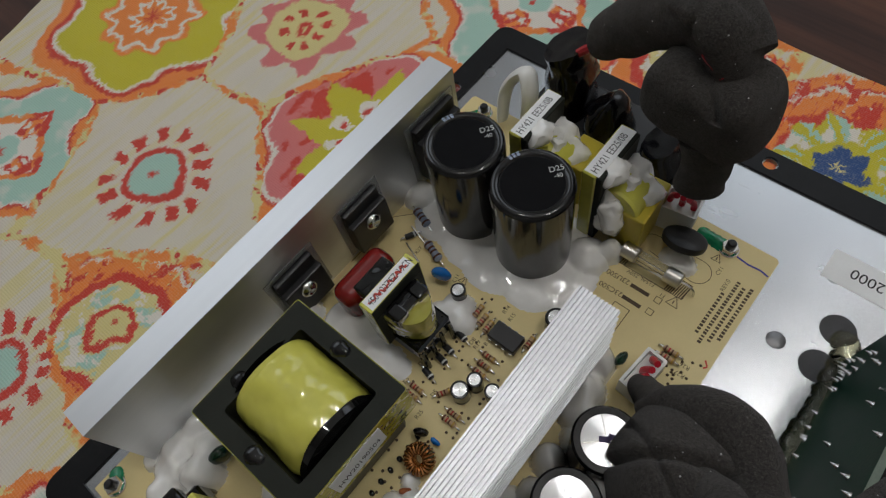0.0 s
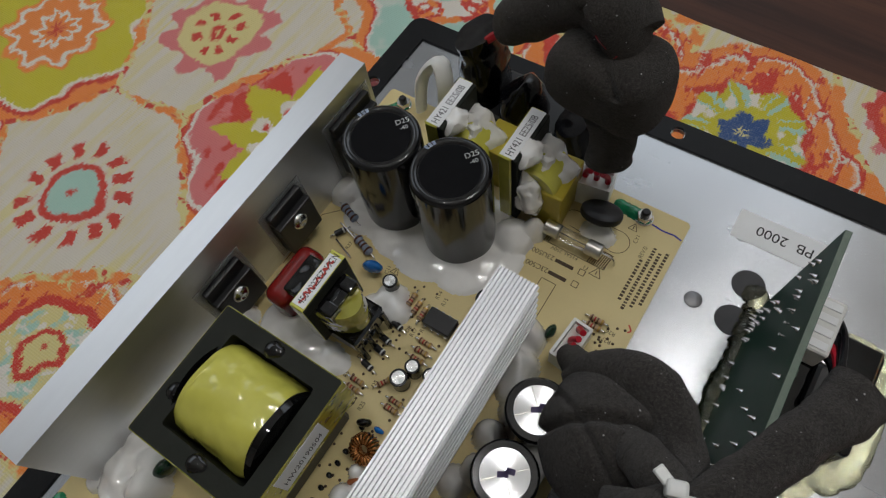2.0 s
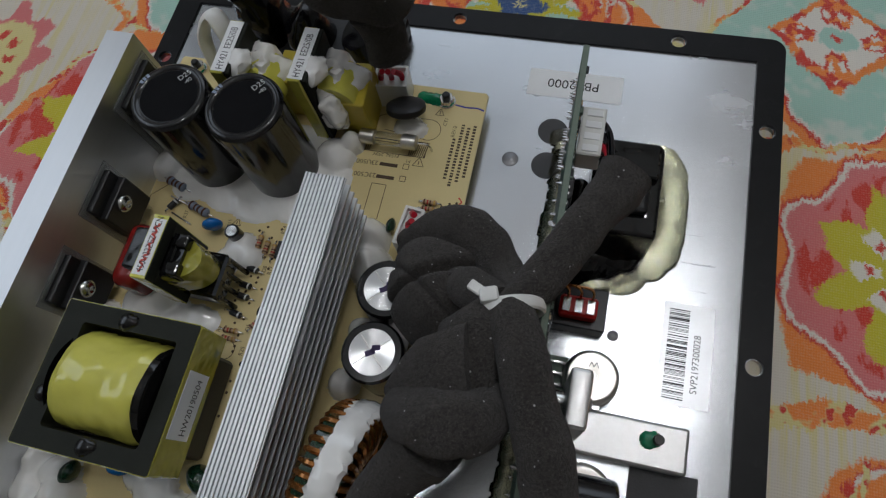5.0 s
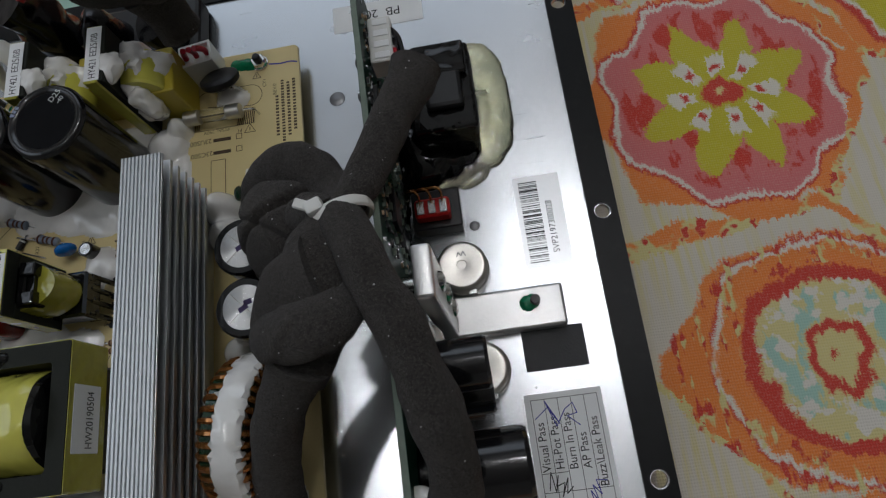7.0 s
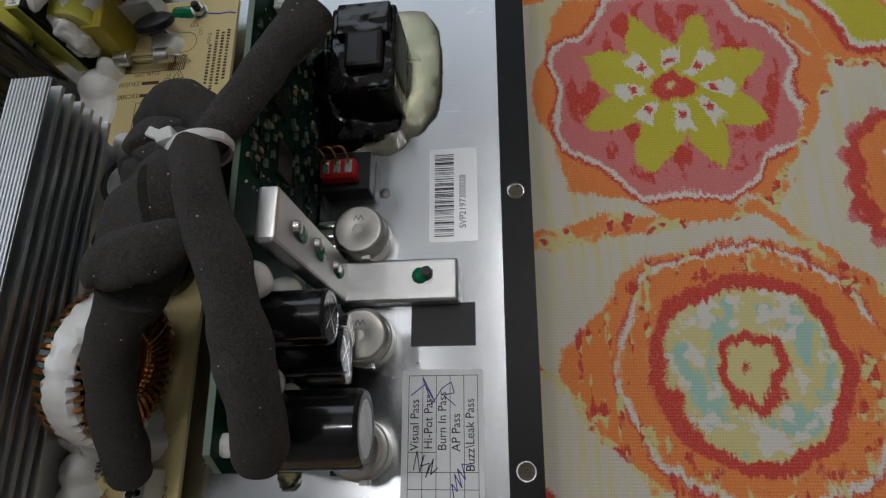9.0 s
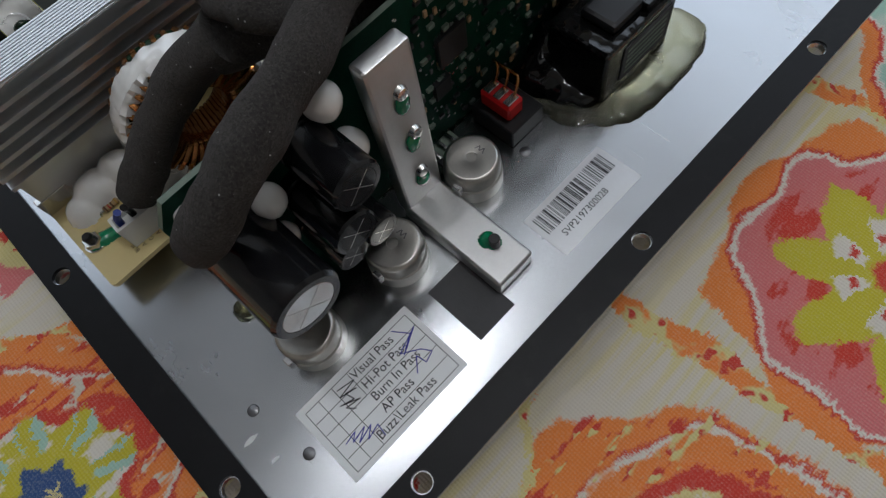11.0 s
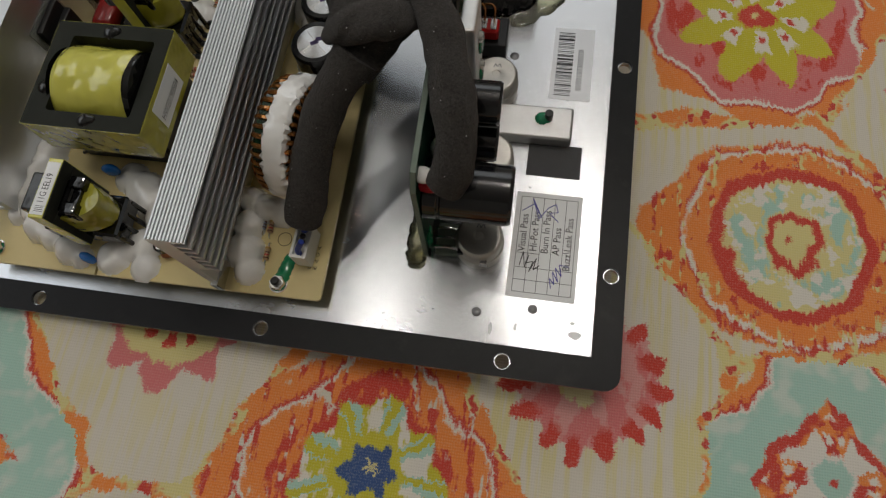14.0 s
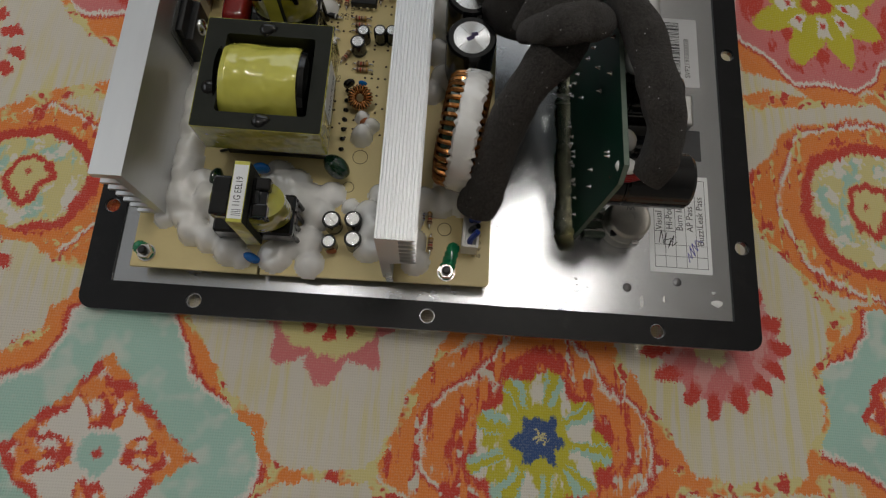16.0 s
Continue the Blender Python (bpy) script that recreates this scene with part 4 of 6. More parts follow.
def ribbed_heatsink():
    y0, y1 = 11.2, 131.0
    ob = thing("heatsink", at(0, 0, ZB), "tall aluminium heatsink with a fluted top and finned side", "heatsink")
    outline = [(-98.2, 0), (-98.2, 45.4)]
    n = 11
    for k in range(n):
        x = -98.2 + 11.4 * k / n
        w = 11.4 / n
        outline += [(x + w * 0.12, 46.0), (x + w * 0.62, 46.0), (x + w * 0.75, 45.4), (x + w * 0.95, 45.4)]
    outline += [(-86.8, 45.0)]
    for k in range(6):
        z = 44.2 - 3.9 * k
        outline += [(-91.6, z), (-91.6, z - 2.6), (-86.8, z - 2.7), (-86.8, z - 3.9)]
    outline += [(-91.6, 20.2), (-95.0, 19.0), (-95.0, 0)]
    m = Matrix.Translation((0, y1, 0)) @ Matrix.Rotation(radians(90), 4, "X")
    part("extrusion", Shape().prism(outline[::-1], 0, y1 - y0, m), ALU, ob)
    part("foot", Shape().box(-97, y0 - 1.5, -1, -94.5, y0 + 8, 6, 0.2), STEEL, ob)


long_heatsink()
ribbed_heatsink()


def screw(s, m, r=3.0):
    s.lathe([(0, 0), (r, 0), (r, 0.7), (r * 0.9, 1.4), (r * 0.55, 2.1), (r * 0.4, 2.2), (0, 1.5)], m, 18)
    return s


def transistor(y0, y1, z0, z1, film=True):
    """A flat power transistor screwed against the heatsink over a clear film."""
    ob = thing("power_transistor", at(-174.4, (y0 + y1) / 2, ZB), "black power transistor screwed to the heatsink over clear film", "transistor", "transistors on the heatsink")
    w = (y1 - y0) / 2
    z0, z1 = z0 - ZB, z1 - ZB
    part("insulating_film", Shape().box(0, -w - 2.0, z0 - 3, 0.25, w + 2.0, z1 + 1.6, 0), FILM, ob, "clear insulating film")
    body = Shape()
    m = Matrix.Rotation(radians(90), 4, "Y")
    body.box(0.3, -w, z0, 4.9, w, z1 - 4.5, 0.5, 2)
    body.box(0.3, -w + 0.3, z1 - 5, 2.6, w - 0.3, z1, 0.4, 2)
    part("body", body, BLACK, ob)
    part("screw", screw(Shape(), Matrix.Translation((4.8, 0, z1 - 8.5)) @ m), STEEL, ob, "round-headed steel screw")
    for k in (-1, 0, 1):
        part("lead", Shape().box(2.2, 5.4 * k - 0.6, 0, 2.8, 5.4 * k + 0.6, z0 + 0.5, 0), SOLDER, ob)


transistor(115.6, 131.0, 12.0, 32.0)
transistor(86.0, 101.6, 12.0, 32.0)
transistor(150.5, 170.0, 13.0, 37.0)


# ---- capacitors ----
def bulk_capacitor(x, y):
    ob = thing("bulk_capacitor", at(x, y, ZB), "tall black electrolytic capacitor with faint white print", "capacitor", "pair of bulk capacitors")
    r, h = 12.2, 39.5
    sleeve = part("sleeve", Shape().lathe([(0, 0), (r - 0.8, 0), (r, 0.8), (r, h - 1.4), (r - 0.4, h - 0.5), (r - 1.3, h), (r - 2.2, h - 0.1), (r - 2.8, h - 0.6), (0, h - 0.6)], segs=48), SLEEVE, ob)
    part("top_disc", Shape().lathe([(0, h - 1.2), (r - 3.0, h - 1.2), (r - 3.1, h - 0.52), (0, h - 0.5)], segs=48), CAP_DISC, ob, "matt black top")
    mark = Shape()
    for a, w, hh, z in ((205, 0.9, 3.2, h - 4.5), (214, 0.7, 2.2, h - 4.2), (226, 1.2, 3.0, h - 4.6), (238, 0.8, 2.6, h - 4.3), (250, 0.5, 3.6, h - 5.0)):
        q = Matrix.Rotation(radians(a), 4, "Z") @ Matrix.Translation((r + 0.06, 0, z)) @ Matrix.Rotation(radians(90), 4, "Z") @ Matrix.Rotation(radians(90), 4, "X")
        vs = [mark.bm.verts.new(q @ Vector(p)) for p in ((-w, -hh / 2, 0), (w, -hh / 2, 0), (w, hh / 2, 0), (-w, hh / 2, 0))]
        mark.bm.faces.new(vs)
    part("print", mark, INK_WHITE, sleeve, "white printed marks")
    band = Shape()
    for k in range(3):
        a0, a1 = radians(146 + 7 * k), radians(151 + 7 * k)
        q = [(r - 0.7, h - 0.25), (r - 2.4, h - 0.02)]
        band.bm.faces.new([band.bm.verts.new((q[i][0] * math.cos(a), q[i][0] * math.sin(a), q[i][1] + 0.15)) for i, a in ((0, a0), (0, a1), (1, a1), (1, a0))])
    part("polarity_mark", band, BLUE_BODY, sleeve, "pale polarity mark")
    words("D25", 2.6, flat(2.0, 5.2, h + 0.06, 52), INK_WHITE, ob)
    words("-40", 2.0, flat(4.2, 4.4, h + 0.06, 52), INK_WHITE, ob)


bulk_capacitor(-151.8, 152.0)
bulk_capacitor(-127.2, 152.0)


def can_capacitor(x, y, r, h, label, name="electrolytic_capacitor", place=None, top=None, stripe=200, group=""):
    """A sleeved can with a scored metal top."""
    ob = thing(name, place or at(x, y, ZB), label, "capacitor", group)
    sleeve = part("sleeve", Shape().lathe([(0, 0), (r * 0.94, 0), (r, 0.06 * r), (r, 0.16 * h), (r * 0.95, 0.18 * h), (r * 0.95, 0.2 * h), (r, 0.22 * h), (r, h - 0.12 * r), (r * 0.93, h), (r * 0.75, h + 0.02), (r * 0.75, h - 0.15)], segs=28), SLEEVE, ob)
    lid = part("metal_top", Shape().lathe([(r * 0.77, h - 0.2), (r * 0.73, h - 0.05), (0, h - 0.05)], segs=28), top or CAP_TOP, ob, "bright metal top" if not top else "black embossed top")
    score = Shape()
    for a in (45, 135):
        c, s = math.cos(radians(a)) * r * 0.7, math.sin(radians(a)) * r * 0.7
        line(score, -c, -s, c, s, r * 0.03, h - 0.02)
    part("score_mark", score, NICKEL, lid)
    a0 = radians(stripe)
    band = Shape()
    n = 5
    vs = [[band.bm.verts.new(((r + 0.05) * math.cos(a0 + 0.6 * i / n), (r + 0.05) * math.sin(a0 + 0.6 * i / n), z)) for i in range(n + 1)] for z in (0.24 * h, h - 0.2 * r)]
    for i in range(n):
        band.bm.faces.new([vs[0][i], vs[0][i + 1], vs[1][i + 1], vs[1][i]])
    part("polarity_stripe", band, BLUE_BODY, sleeve, "pale stripe")
    return ob


for x, y, z in ((-74.0, 109.0, 26.0), (-73.2, 91.0, 26.5)):
    ob = can_capacitor(x, y, 8.6, z, "black electrolytic capacitor with a scored silver top", "output_capacitor", stripe=150, group="output capacitors")
    pen = Shape()
    scribble(pen, [(-1.6, -1.0), (0.8, 0.4), (-0.2, 1.0), (2.0, 1.6)], 1.5, z + 0.0)
    part("pen_mark", pen, INK_VIOLET, ob, "violet pen mark")
for x, y, r, h in ((-135.2, 123.6, 2.5, 7.5), (-115.0, 99.4, 2.8, 7), (-113.4, 104.4, 2.4, 7), (-107.2, 104.9, 2.4, 7), (-102.6, 105.2, 2.4, 7), (-116.9, 28.3, 3.2, 8), (-117.2, 20.8, 2.5, 7), (-109.6, 29.0, 3.0, 8), (-105.2, 133.6, 3.4, 9), (-109, 22, 3, 8)):
    can_capacitor(x, y, r, h, "small black electrolytic capacitor standing on the board", stripe=120, group="small capacitors")


# ---- transformers ----
def main_transformer():
    ob = thing("main_transformer", at(-140.0, 68.0, ZB), "square ferrite transformer wound with yellow tape", "transformer")
    w, d, z0, z1 = 20.4, 19.6, 16.5, 31.5
    hole = rounded(-13.6, -14.2, 15.4, 14.2, 1.0, 3)
    part("core", Shape().frame_plate(rounded(-w, -d, w, d, 0.5, 2), [hole[::-1]], z0, z1), FERRITE, ob, "dark grey ferrite core")
    part("side_tape", Shape().frame_plate(rounded(-w - 0.3, -d - 0.3, w + 0.3, d + 0.3, 0.8, 3), [rounded(-w - 0.05, -d - 0.05, w + 0.05, d + 0.05, 0.5, 2)[::-1]], z0 - 0.4, z1 - 0.25), TAPE_DULL, ob, "yellow tape round the core")
    coil = Shape()
    rows, n = [], 40
    for i in range(15):
        x = -14.4 + 26.0 * i / 14
        row = []
        for k in range(n):
            a = TAU * k / n
            r = 13.8 + 0.35 * noise.noise(Vector((x * 0.3, a * 2, 1))) + 0.25 * math.sin(a * 6 + x * 0.25) * (i > 2)
            if i in (0, 14):
                r -= 0.7
            row.append(coil.bm.verts.new((x + (1.6 * math.sin(a) if i < 2 else 0), r * math.cos(a), 22.5 + r * math.sin(a))))
        rows.append(row)
    for a, b in zip(rows, rows[1:]):
        for k in range(n):
            coil.bm.faces.new([a[k], b[k], b[(k + 1) % n], a[(k + 1) % n]])
    part("winding", coil, TAPE, ob, "glossy yellow taped winding")
    end = Shape().lathe([(0, 0), (11.5, 0), (13.4, 0.6), (13.2, 2.4), (11, 3.2), (0, 3.4)], Matrix.Translation((11.4, 0, 22.5)) @ Matrix.Rotation(radians(90), 4, "Y"), 32)
    part("end_varnish", end, VARNISH, ob, "black varnished winding end")
    end = Shape().lathe([(0, 0), (11.5, 0), (13.0, 0.6), (0, 1.5)], Matrix.Translation((-14.0, 0, 22.5)) @ Matrix.Rotation(radians(-90), 4, "Y"), 32)
    part("end_varnish", end, VARNISH, ob, "black varnished winding end")
    for x, y in ((1, -16.5), (-1, 16.6), (-16.4, -6)):
        part("varnish_blob", Shape().pile([(x, y, 2.4, 1.2), (x + 1.8, y + 0.4, 1.6, 0.9)], z1, 0.35, 0.1), VARNISH, ob, "drop of black varnish")
    part("bobbin", Shape().box(-18, -15, 0.5, 18, 15, 16.4, 1.0), BLACK, ob, "black bobbin base")
    for k in range(8):
        y = -14 + 4 * k
        part("pin", Shape().ball((22.4, y, 0.3), 0.95, (1.1, 0.9, 1.2), 0.2, 0.8, 2), VARNISH, ob)
        part("pin", Shape().rod((-17, y, 2.6), (-21.0, y, 0.0), 0.55, 6), BLACK, ob)
    tag = part("paper_label", Shape().box(w + 0.32, -10.0, z0 + 2.2, w + 0.45, 8.0, z1 - 2.0, 0), PAPER, ob, "pale label with printed letters")
    m = Matrix.Translation((w + 0.5, -8.9, z0 + 5.0)) @ Matrix(((0, 0, 1, 0), (1, 0, 0, 0), (0, 1, 0, 0), (0, 0, 0, 1)))
    words("HW20190504", 4.0, m, INK_BLACK, tag, squeeze=0.66)


main_transformer()


def small_transformer(x, y, top, label, text, strip, side=1, coil=True):
    """An upright EE core: label on top, taped coil and black flanges on both sides."""
    ob = thing("small_transformer", at(x, y, ZB), label, "transformer", "small transformers")
    h = top - ZB
    l = 9.6
    core = Shape().box(-2.6, -l, h - 4.5, 2.6, l, h, 0.25)
    core.box(-2.6, -l, h - 21, 2.6, -l + 4.4, h - 4.4, 0.25).box(-2.6, l - 4.4, h - 21, 2.6, l, h - 4.4, 0.25).box(-2.6, -l, h - 24, 2.6, l, h - 20.5, 0.25)
    part("core", core, FERRITE, ob, "black ferrite core")
    tape = Shape().frame_plate(rounded(-l - 0.2, h - 24.2, l + 0.2, h + 0.12, 0.4, 2), [rounded(-l, h - 24, l, h - 0.02, 0.3, 2)[::-1]], -2.3, 2.3)
    bmesh.ops.transform(tape.bm, matrix=Matrix(((0, 0, 1, 0), (1, 0, 0, 0), (0, 1, 0, 0), (0, 0, 0, 1))), verts=tape.bm.verts[:])
    part("core_tape", tape, TAPE, ob, "yellow tape round the core")
    tag = part("paper_label", Shape().box(-2.1, -l + 0.8, h + 0.14, 2.1, l - 1.2, h + 0.26, 0), PAPER, ob, "white label with print")
    words(text, 3.0, flat(1.0, -l + 1.6, h + 0.3, 90), INK_BLACK, tag, squeeze=0.72)
    if strip:
        mark = Shape()
        rng = random.Random(3)
        scribble(mark, [(rng.uniform(-0.9, 1.1), -l + 1.6 + 0.55 * k) for k in range(28)], 0.6, h + 0.29)
        part("red_marker", mark, INK_RED, tag, "red marker stroke")
    part("winding", Shape().lathe([(0, h - 19), (7.4, h - 19), (7.7, h - 18), (7.9, h - 12), (7.6, h - 6.5), (0, h - 6.4)], Matrix.Translation((1.0, 0, 0)) @ Matrix.Diagonal((1.52, 0.95, 1, 1)), 32), TAPE_DULL, ob, "varnished yellow winding")
    flange = Shape().prism(rounded(-8.4, -6.6, 7.4, 6.6, 1.2, 3), h - 6.6, h - 5.0)
    flange.box(3.4, -6.4, h - 9.5, 8.2, -2.2, h - 3.6, 0.6, 2).box(3.4, 2.2, h - 9.0, 8.2, 6.4, h - 3.6, 0.6, 2).box(2.8, -2.6, h - 6.4, 5.2, 2.6, h - 4.2, 0.5).box(-9.6, -6.4, h - 9.0, -3.6, 6.4, h - 4.0, 0.7, 2)
    part("top_flange", flange, VARNISH, ob, "glossy black bobbin flange")
    base = Shape().box(-13, -7.2, max(h - 27, 1.5), 13, 7.2, h - 19.2, 0.8)
    part("bobbin", base, VARNISH, ob, "black bobbin base with pin rails")
    for k in range(4):
        for s in (-1, 1):
            part("pin", Shape().rod((s * 12.4, -6 + 4 * k, h - 22), (s * 13.4, -6 + 4 * k, 0), 0.9, 8), VARNISH, ob)


small_transformer(-142.0, 106.4, 40.5, "small black transformer with a red-marked label", "450-122ZEZ-19CN", True)
small_transformer(-141.0, 26.6, 41.0, "small black and yellow transformer with a white label", "|||| 11G EEL19", False)


def line_filter(x, y, top):
    """An upright filter choke: yellow-taped core under silicone, label on top."""
    ob = thing("line_filter", at(x, y, ZB), "yellow taped filter choke smeared with white silicone", "filter choke", "filter chokes")
    h, l = top - ZB, 10.4
    part("core", Shape().box(1.4, -l + 0.3, 0.5, 3.6, l - 0.3, h - 0.2, 0.3), FERRITE, ob)
    part("core_tape", Shape().box(-3.0, -l, 0.5, 1.5, l, h, 0.4), TAPE, ob, "yellow tape round the core")
    tag = part("paper_label", Shape().box(-2.6, -l + 0.6, h + 0.02, 2.3, l - 0.6, h + 0.14, 0), PAPER, ob, "white label with print")
    words("HY421 EE25/0B", 3.3, flat(1.1, -l + 1.2, h + 0.17, 90), INK_BLACK, tag, squeeze=0.78)
    part("winding", Shape().lathe([(0, -6.4), (8.0, -6.4), (8.4, -5.4), (8.4, 5.4), (8.0, 6.4), (0, 6.4)], Matrix.Translation((6.5, 0, h * 0.52)) @ Matrix.Rotation(radians(90), 4, "X"), 28), TAPE, ob, "yellow winding")
    part("silicone_coat", Shape().ball((6.8, 1.0, h * 0.50), 10.0, (0.68, 0.98, 1.1), 5.5, 0.13, 4), GLUE, ob, "lumpy white silicone over the winding")
    part("silicone_lump", Shape().ball((7, -8.6, h * 0.45), 4.6, (1.1, 0.8, 1.9), 1.8, 0.22, 4), GLUE, ob, "run of white silicone")
    part("silicone_lump", Shape().ball((4, -4, h - 2.5), 3.4, (1.2, 1.6, 0.9), 1.2, 0.3), GLUE, ob, "lump of white silicone")


line_filter(-143.2, 176.0, 41.0)
line_filter(-117.2, 176.6, 41.0)


# ---- other parts on the board ----
def box_capacitor():
    ob = solid("film_capacitor", Shape().box(-5, -8.6, 0, 5, 8.6, 19.0, 0.7, 2), XCAP, "yellow box film capacitor", "capacitor", at(-104.9, 178.0, ZB, 3))
    ob = solid("film_capacitor", Shape().box(-4, -6.6, 0, 4, 6.6, 20.0, 0.6, 2), XCAP, "yellow box film capacitor beside a choke", "capacitor", at(-128.8, 181.0, ZB, 0))


def red_capacitor():
    s = Shape().box(-5.0, -10.6, 0.8, 5.0, 10.6, 18.5, 3.6, 4)
    ob = thing("film_capacitor", at(-158.4, 107.3, ZB), "dark red dipped film capacitor with rounded edges", "capacitor")
    part("body", s, RED_DIP, ob)
    for y in (-7.5, 7.5):
        part("lead", Shape().rod((0, y, 0), (0, y, 2), 0.45, 8), SOLDER, ob)


def dipped(x, y, r, material, colour, turn=0.0, lift=1.5, squash=0.55):
    ob = thing("ceramic_capacitor", at(x, y, ZB, turn), colour + " dipped disc capacitor on two leads", "capacitor", "disc capacitors")
    part("disc", Shape().ball((0, 0, r + lift), r, (1, squash, 1), 0.25, 0.5), material, ob)
    for k in (-1, 1):
        part("lead", Shape().rod((k * r * 0.5, 0, 0), (k * r * 0.5, 0, lift + 1.4), 0.35, 6), SOLDER, ob)


def thermistor():
    ob = thing("thermistor", at(-89.0, 178.8, ZB, 8), "black disc thermistor leaning over the board", "thermistor")
    m = Matrix.Translation((0, 0, 7.4)) @ Matrix.Rotation(radians(-30), 4, "X")
    part("disc", Shape().lathe([(0, -1.9), (5.6, -1.9), (6.8, -1.0), (7.0, 0), (6.8, 1.0), (5.4, 1.8), (2.0, 1.5), (0, 1.5)], m, 32), BLACK, ob)
    for x in (-2.6, 2.6):
        part("lead", Shape().rod((x, -1.0, 0), (x, -2.6, 5), 0.5, 8), SOLDER, ob)
    words("SCK", 2.0, m @ flat(-2.2, -1.0, 1.85), DARK_GREY, ob)


def fuse():
    ob = thing("glass_fuse", at(-93.0, 167.4, ZB), "clear glass fuse with metal end caps on wire leads", "fuse")
    part("tube", Shape().lathe([(2.3, -6), (2.3, 6)], Matrix.Translation((0, 0, 4.2)) @ Matrix.Rotation(radians(90), 4, "Y"), 24), GLASS, ob, "clear glass tube")
    part("wire", Shape().rod((-6, 0, 4.2), (6, 0, 4.0), 0.12, 6), SOLDER, ob)
    for s in (-1, 1):
        part("end_cap", Shape().lathe([(0, 0), (2.5, 0), (2.65, 0.3), (2.65, 4.9), (2.4, 5.2), (0, 5.3)], Matrix.Translation((s * 4.9, 0, 4.2)) @ Matrix.Rotation(radians(90 * s), 4, "Y"), 24), NICKEL, ob, "bright metal end cap")
        part("lead", Shape().tube([(s * 9.8, 0, 4.2), (s * 13, 0, 4.0), (s * 14.6, 0, 2.6), (s * 15, 0, 0)], 0.42, 8), SOLDER, ob)


RES = {}


def resistor(x, y, turn=0.0, body="tan", lift=1.2, size=0.78):
    """An axial resistor with its colour bands; built once for each colour, then copied."""
    place = at(x, y, ZB + lift, turn)
    key = (body, size)
    if key in RES:
        return copy_thing(RES[key], place)
    ob = thing("resistor", place, {"tan": "tan axial resistor with coloured bands", "blue": "grey-blue axial resistor with dark bands", "diode": "black axial diode with a pale band"}[body], "resistor" if body != "diode" else "diode", "axial parts on the board")
    q = Matrix.Rotation(radians(90), 4, "Y") @ Matrix.Diagonal((size, size, size, 1))
    mats = {"tan": TAN_BODY, "blue": BLUE_BODY, "diode": BLACK}
    if body == "diode":
        core = part("body", Shape().lathe([(0, -2.6), (1.1, -2.6), (1.35, -2.3), (1.35, 2.3), (1.1, 2.6), (0, 2.6)], q, 14), BLACK, ob)
        part("band", Shape().lathe([(1.38, 1.3), (1.38, 2.1)], q, 14), INK_WHITE, core, "pale band")
    else:
        core = part("body", Shape().lathe([(0, -3.1), (0.8, -3.1), (1.2, -2.7), (1.25, -1.9), (1.0, -1.3), (1.0, 1.3), (1.25, 1.9), (1.2, 2.7), (0.8, 3.1), (0, 3.1)], q, 14), mats[body], ob)
        for z, m in ((-2.2, BAND_BROWN), (-0.8, BAND_RED if body == "tan" else BAND_BROWN), (0.4, BAND_BROWN), (2.2, BAND_GOLD if body == "tan" else BAND_BROWN)):
            r = 1.29 if abs(z) > 1.9 else 1.04
            part("band", Shape().lathe([(r, z - 0.3), (r, z + 0.3)], q, 14), m, core)
    for s in (-1, 1):
        part("lead", Shape().tube([(s * 2.8 * size, 0, 0), (s * 4.2 * size, 0, 0), (s * 4.9 * size, 0, -0.5), (s * 5.0 * size, 0, -lift)], 0.32, 6, steps=3), SOLDER, ob)
    RES[key] = ob
    return ob


box_capacitor()
red_capacitor()
thermistor()
fuse()
dipped(-144.0, 125.4, 3.4, BLUE_DIP, "bright blue", 20)
dipped(-143.6, 45.8, 3.2, BLUE_DIP, "bright blue", 0, 3)
dipped(-143.0, 14.0, 3.0, BLUE_DIP, "bright blue", -20, 0.4)
dipped(-112.0, 84.0, 1.6, BLUE_DIP, "bright blue", 0)
dipped(-117.5, 48.5, 5.2, GREEN_DIP, "dark green", -35, 0.6, 0.7)
dipped(-159.0, 41.5, 3.8, GREEN_DIP, "dark green", 80, 1.0)
dipped(-116.6, 18.6, 1.9, BROWN_DIP, "orange-brown", 0, 0.5)
dipped(-104.8, 124.2, 2.4, BROWN_DIP, "orange-brown", 70, 0.8)
dipped(-110.0, 68.5, 1.9, BROWN_DIP, "orange-brown", 40, 0.8)
dipped(-84.0, 136.0, 2.6, GREEN_DIP, "dark green", 80)
dipped(-117.0, 83.4, 2.3, VARNISH, "black", 30, 1.0)
for x, y, turn in ((-127.6, 123.6, 90), (-124.6, 122.0, 90), (-121.8, 121.2, 90), (-115.6, 113.6, 0), (-115.2, 110.6, 0), (-114.9, 107.8, 0), (-127.0, 92.6, 0), (-126.8, 90.0, 0), (-119.6, 96.6, 60),
                   (-74.0, 147.6, 0), (-74.0, 145.2, 0), (-108.6, 124.6, 90), (-113, 93.5, 0), (-113, 91, 0), (-83.4, 33.6, 90), (-82.6, 24, 90)):
    resistor(x, y, turn)
resistor(-164.7, 139.0, -18, "blue", 1.8, 1.3)
resistor(-153.0, 131.2, -18, "blue", 1.8, 1.3)
resistor(-86.0, 34.6, 90, "blue", 1.4, 0.8)
for x, y, turn in ((-126.6, 113.8, -12), (-127.2, 108.0, -8), (-126.8, 104.2, -8), (-127.2, 98.2, -12), (-163.5, 131.5, 60)):
    resistor(x, y, turn, "diode")


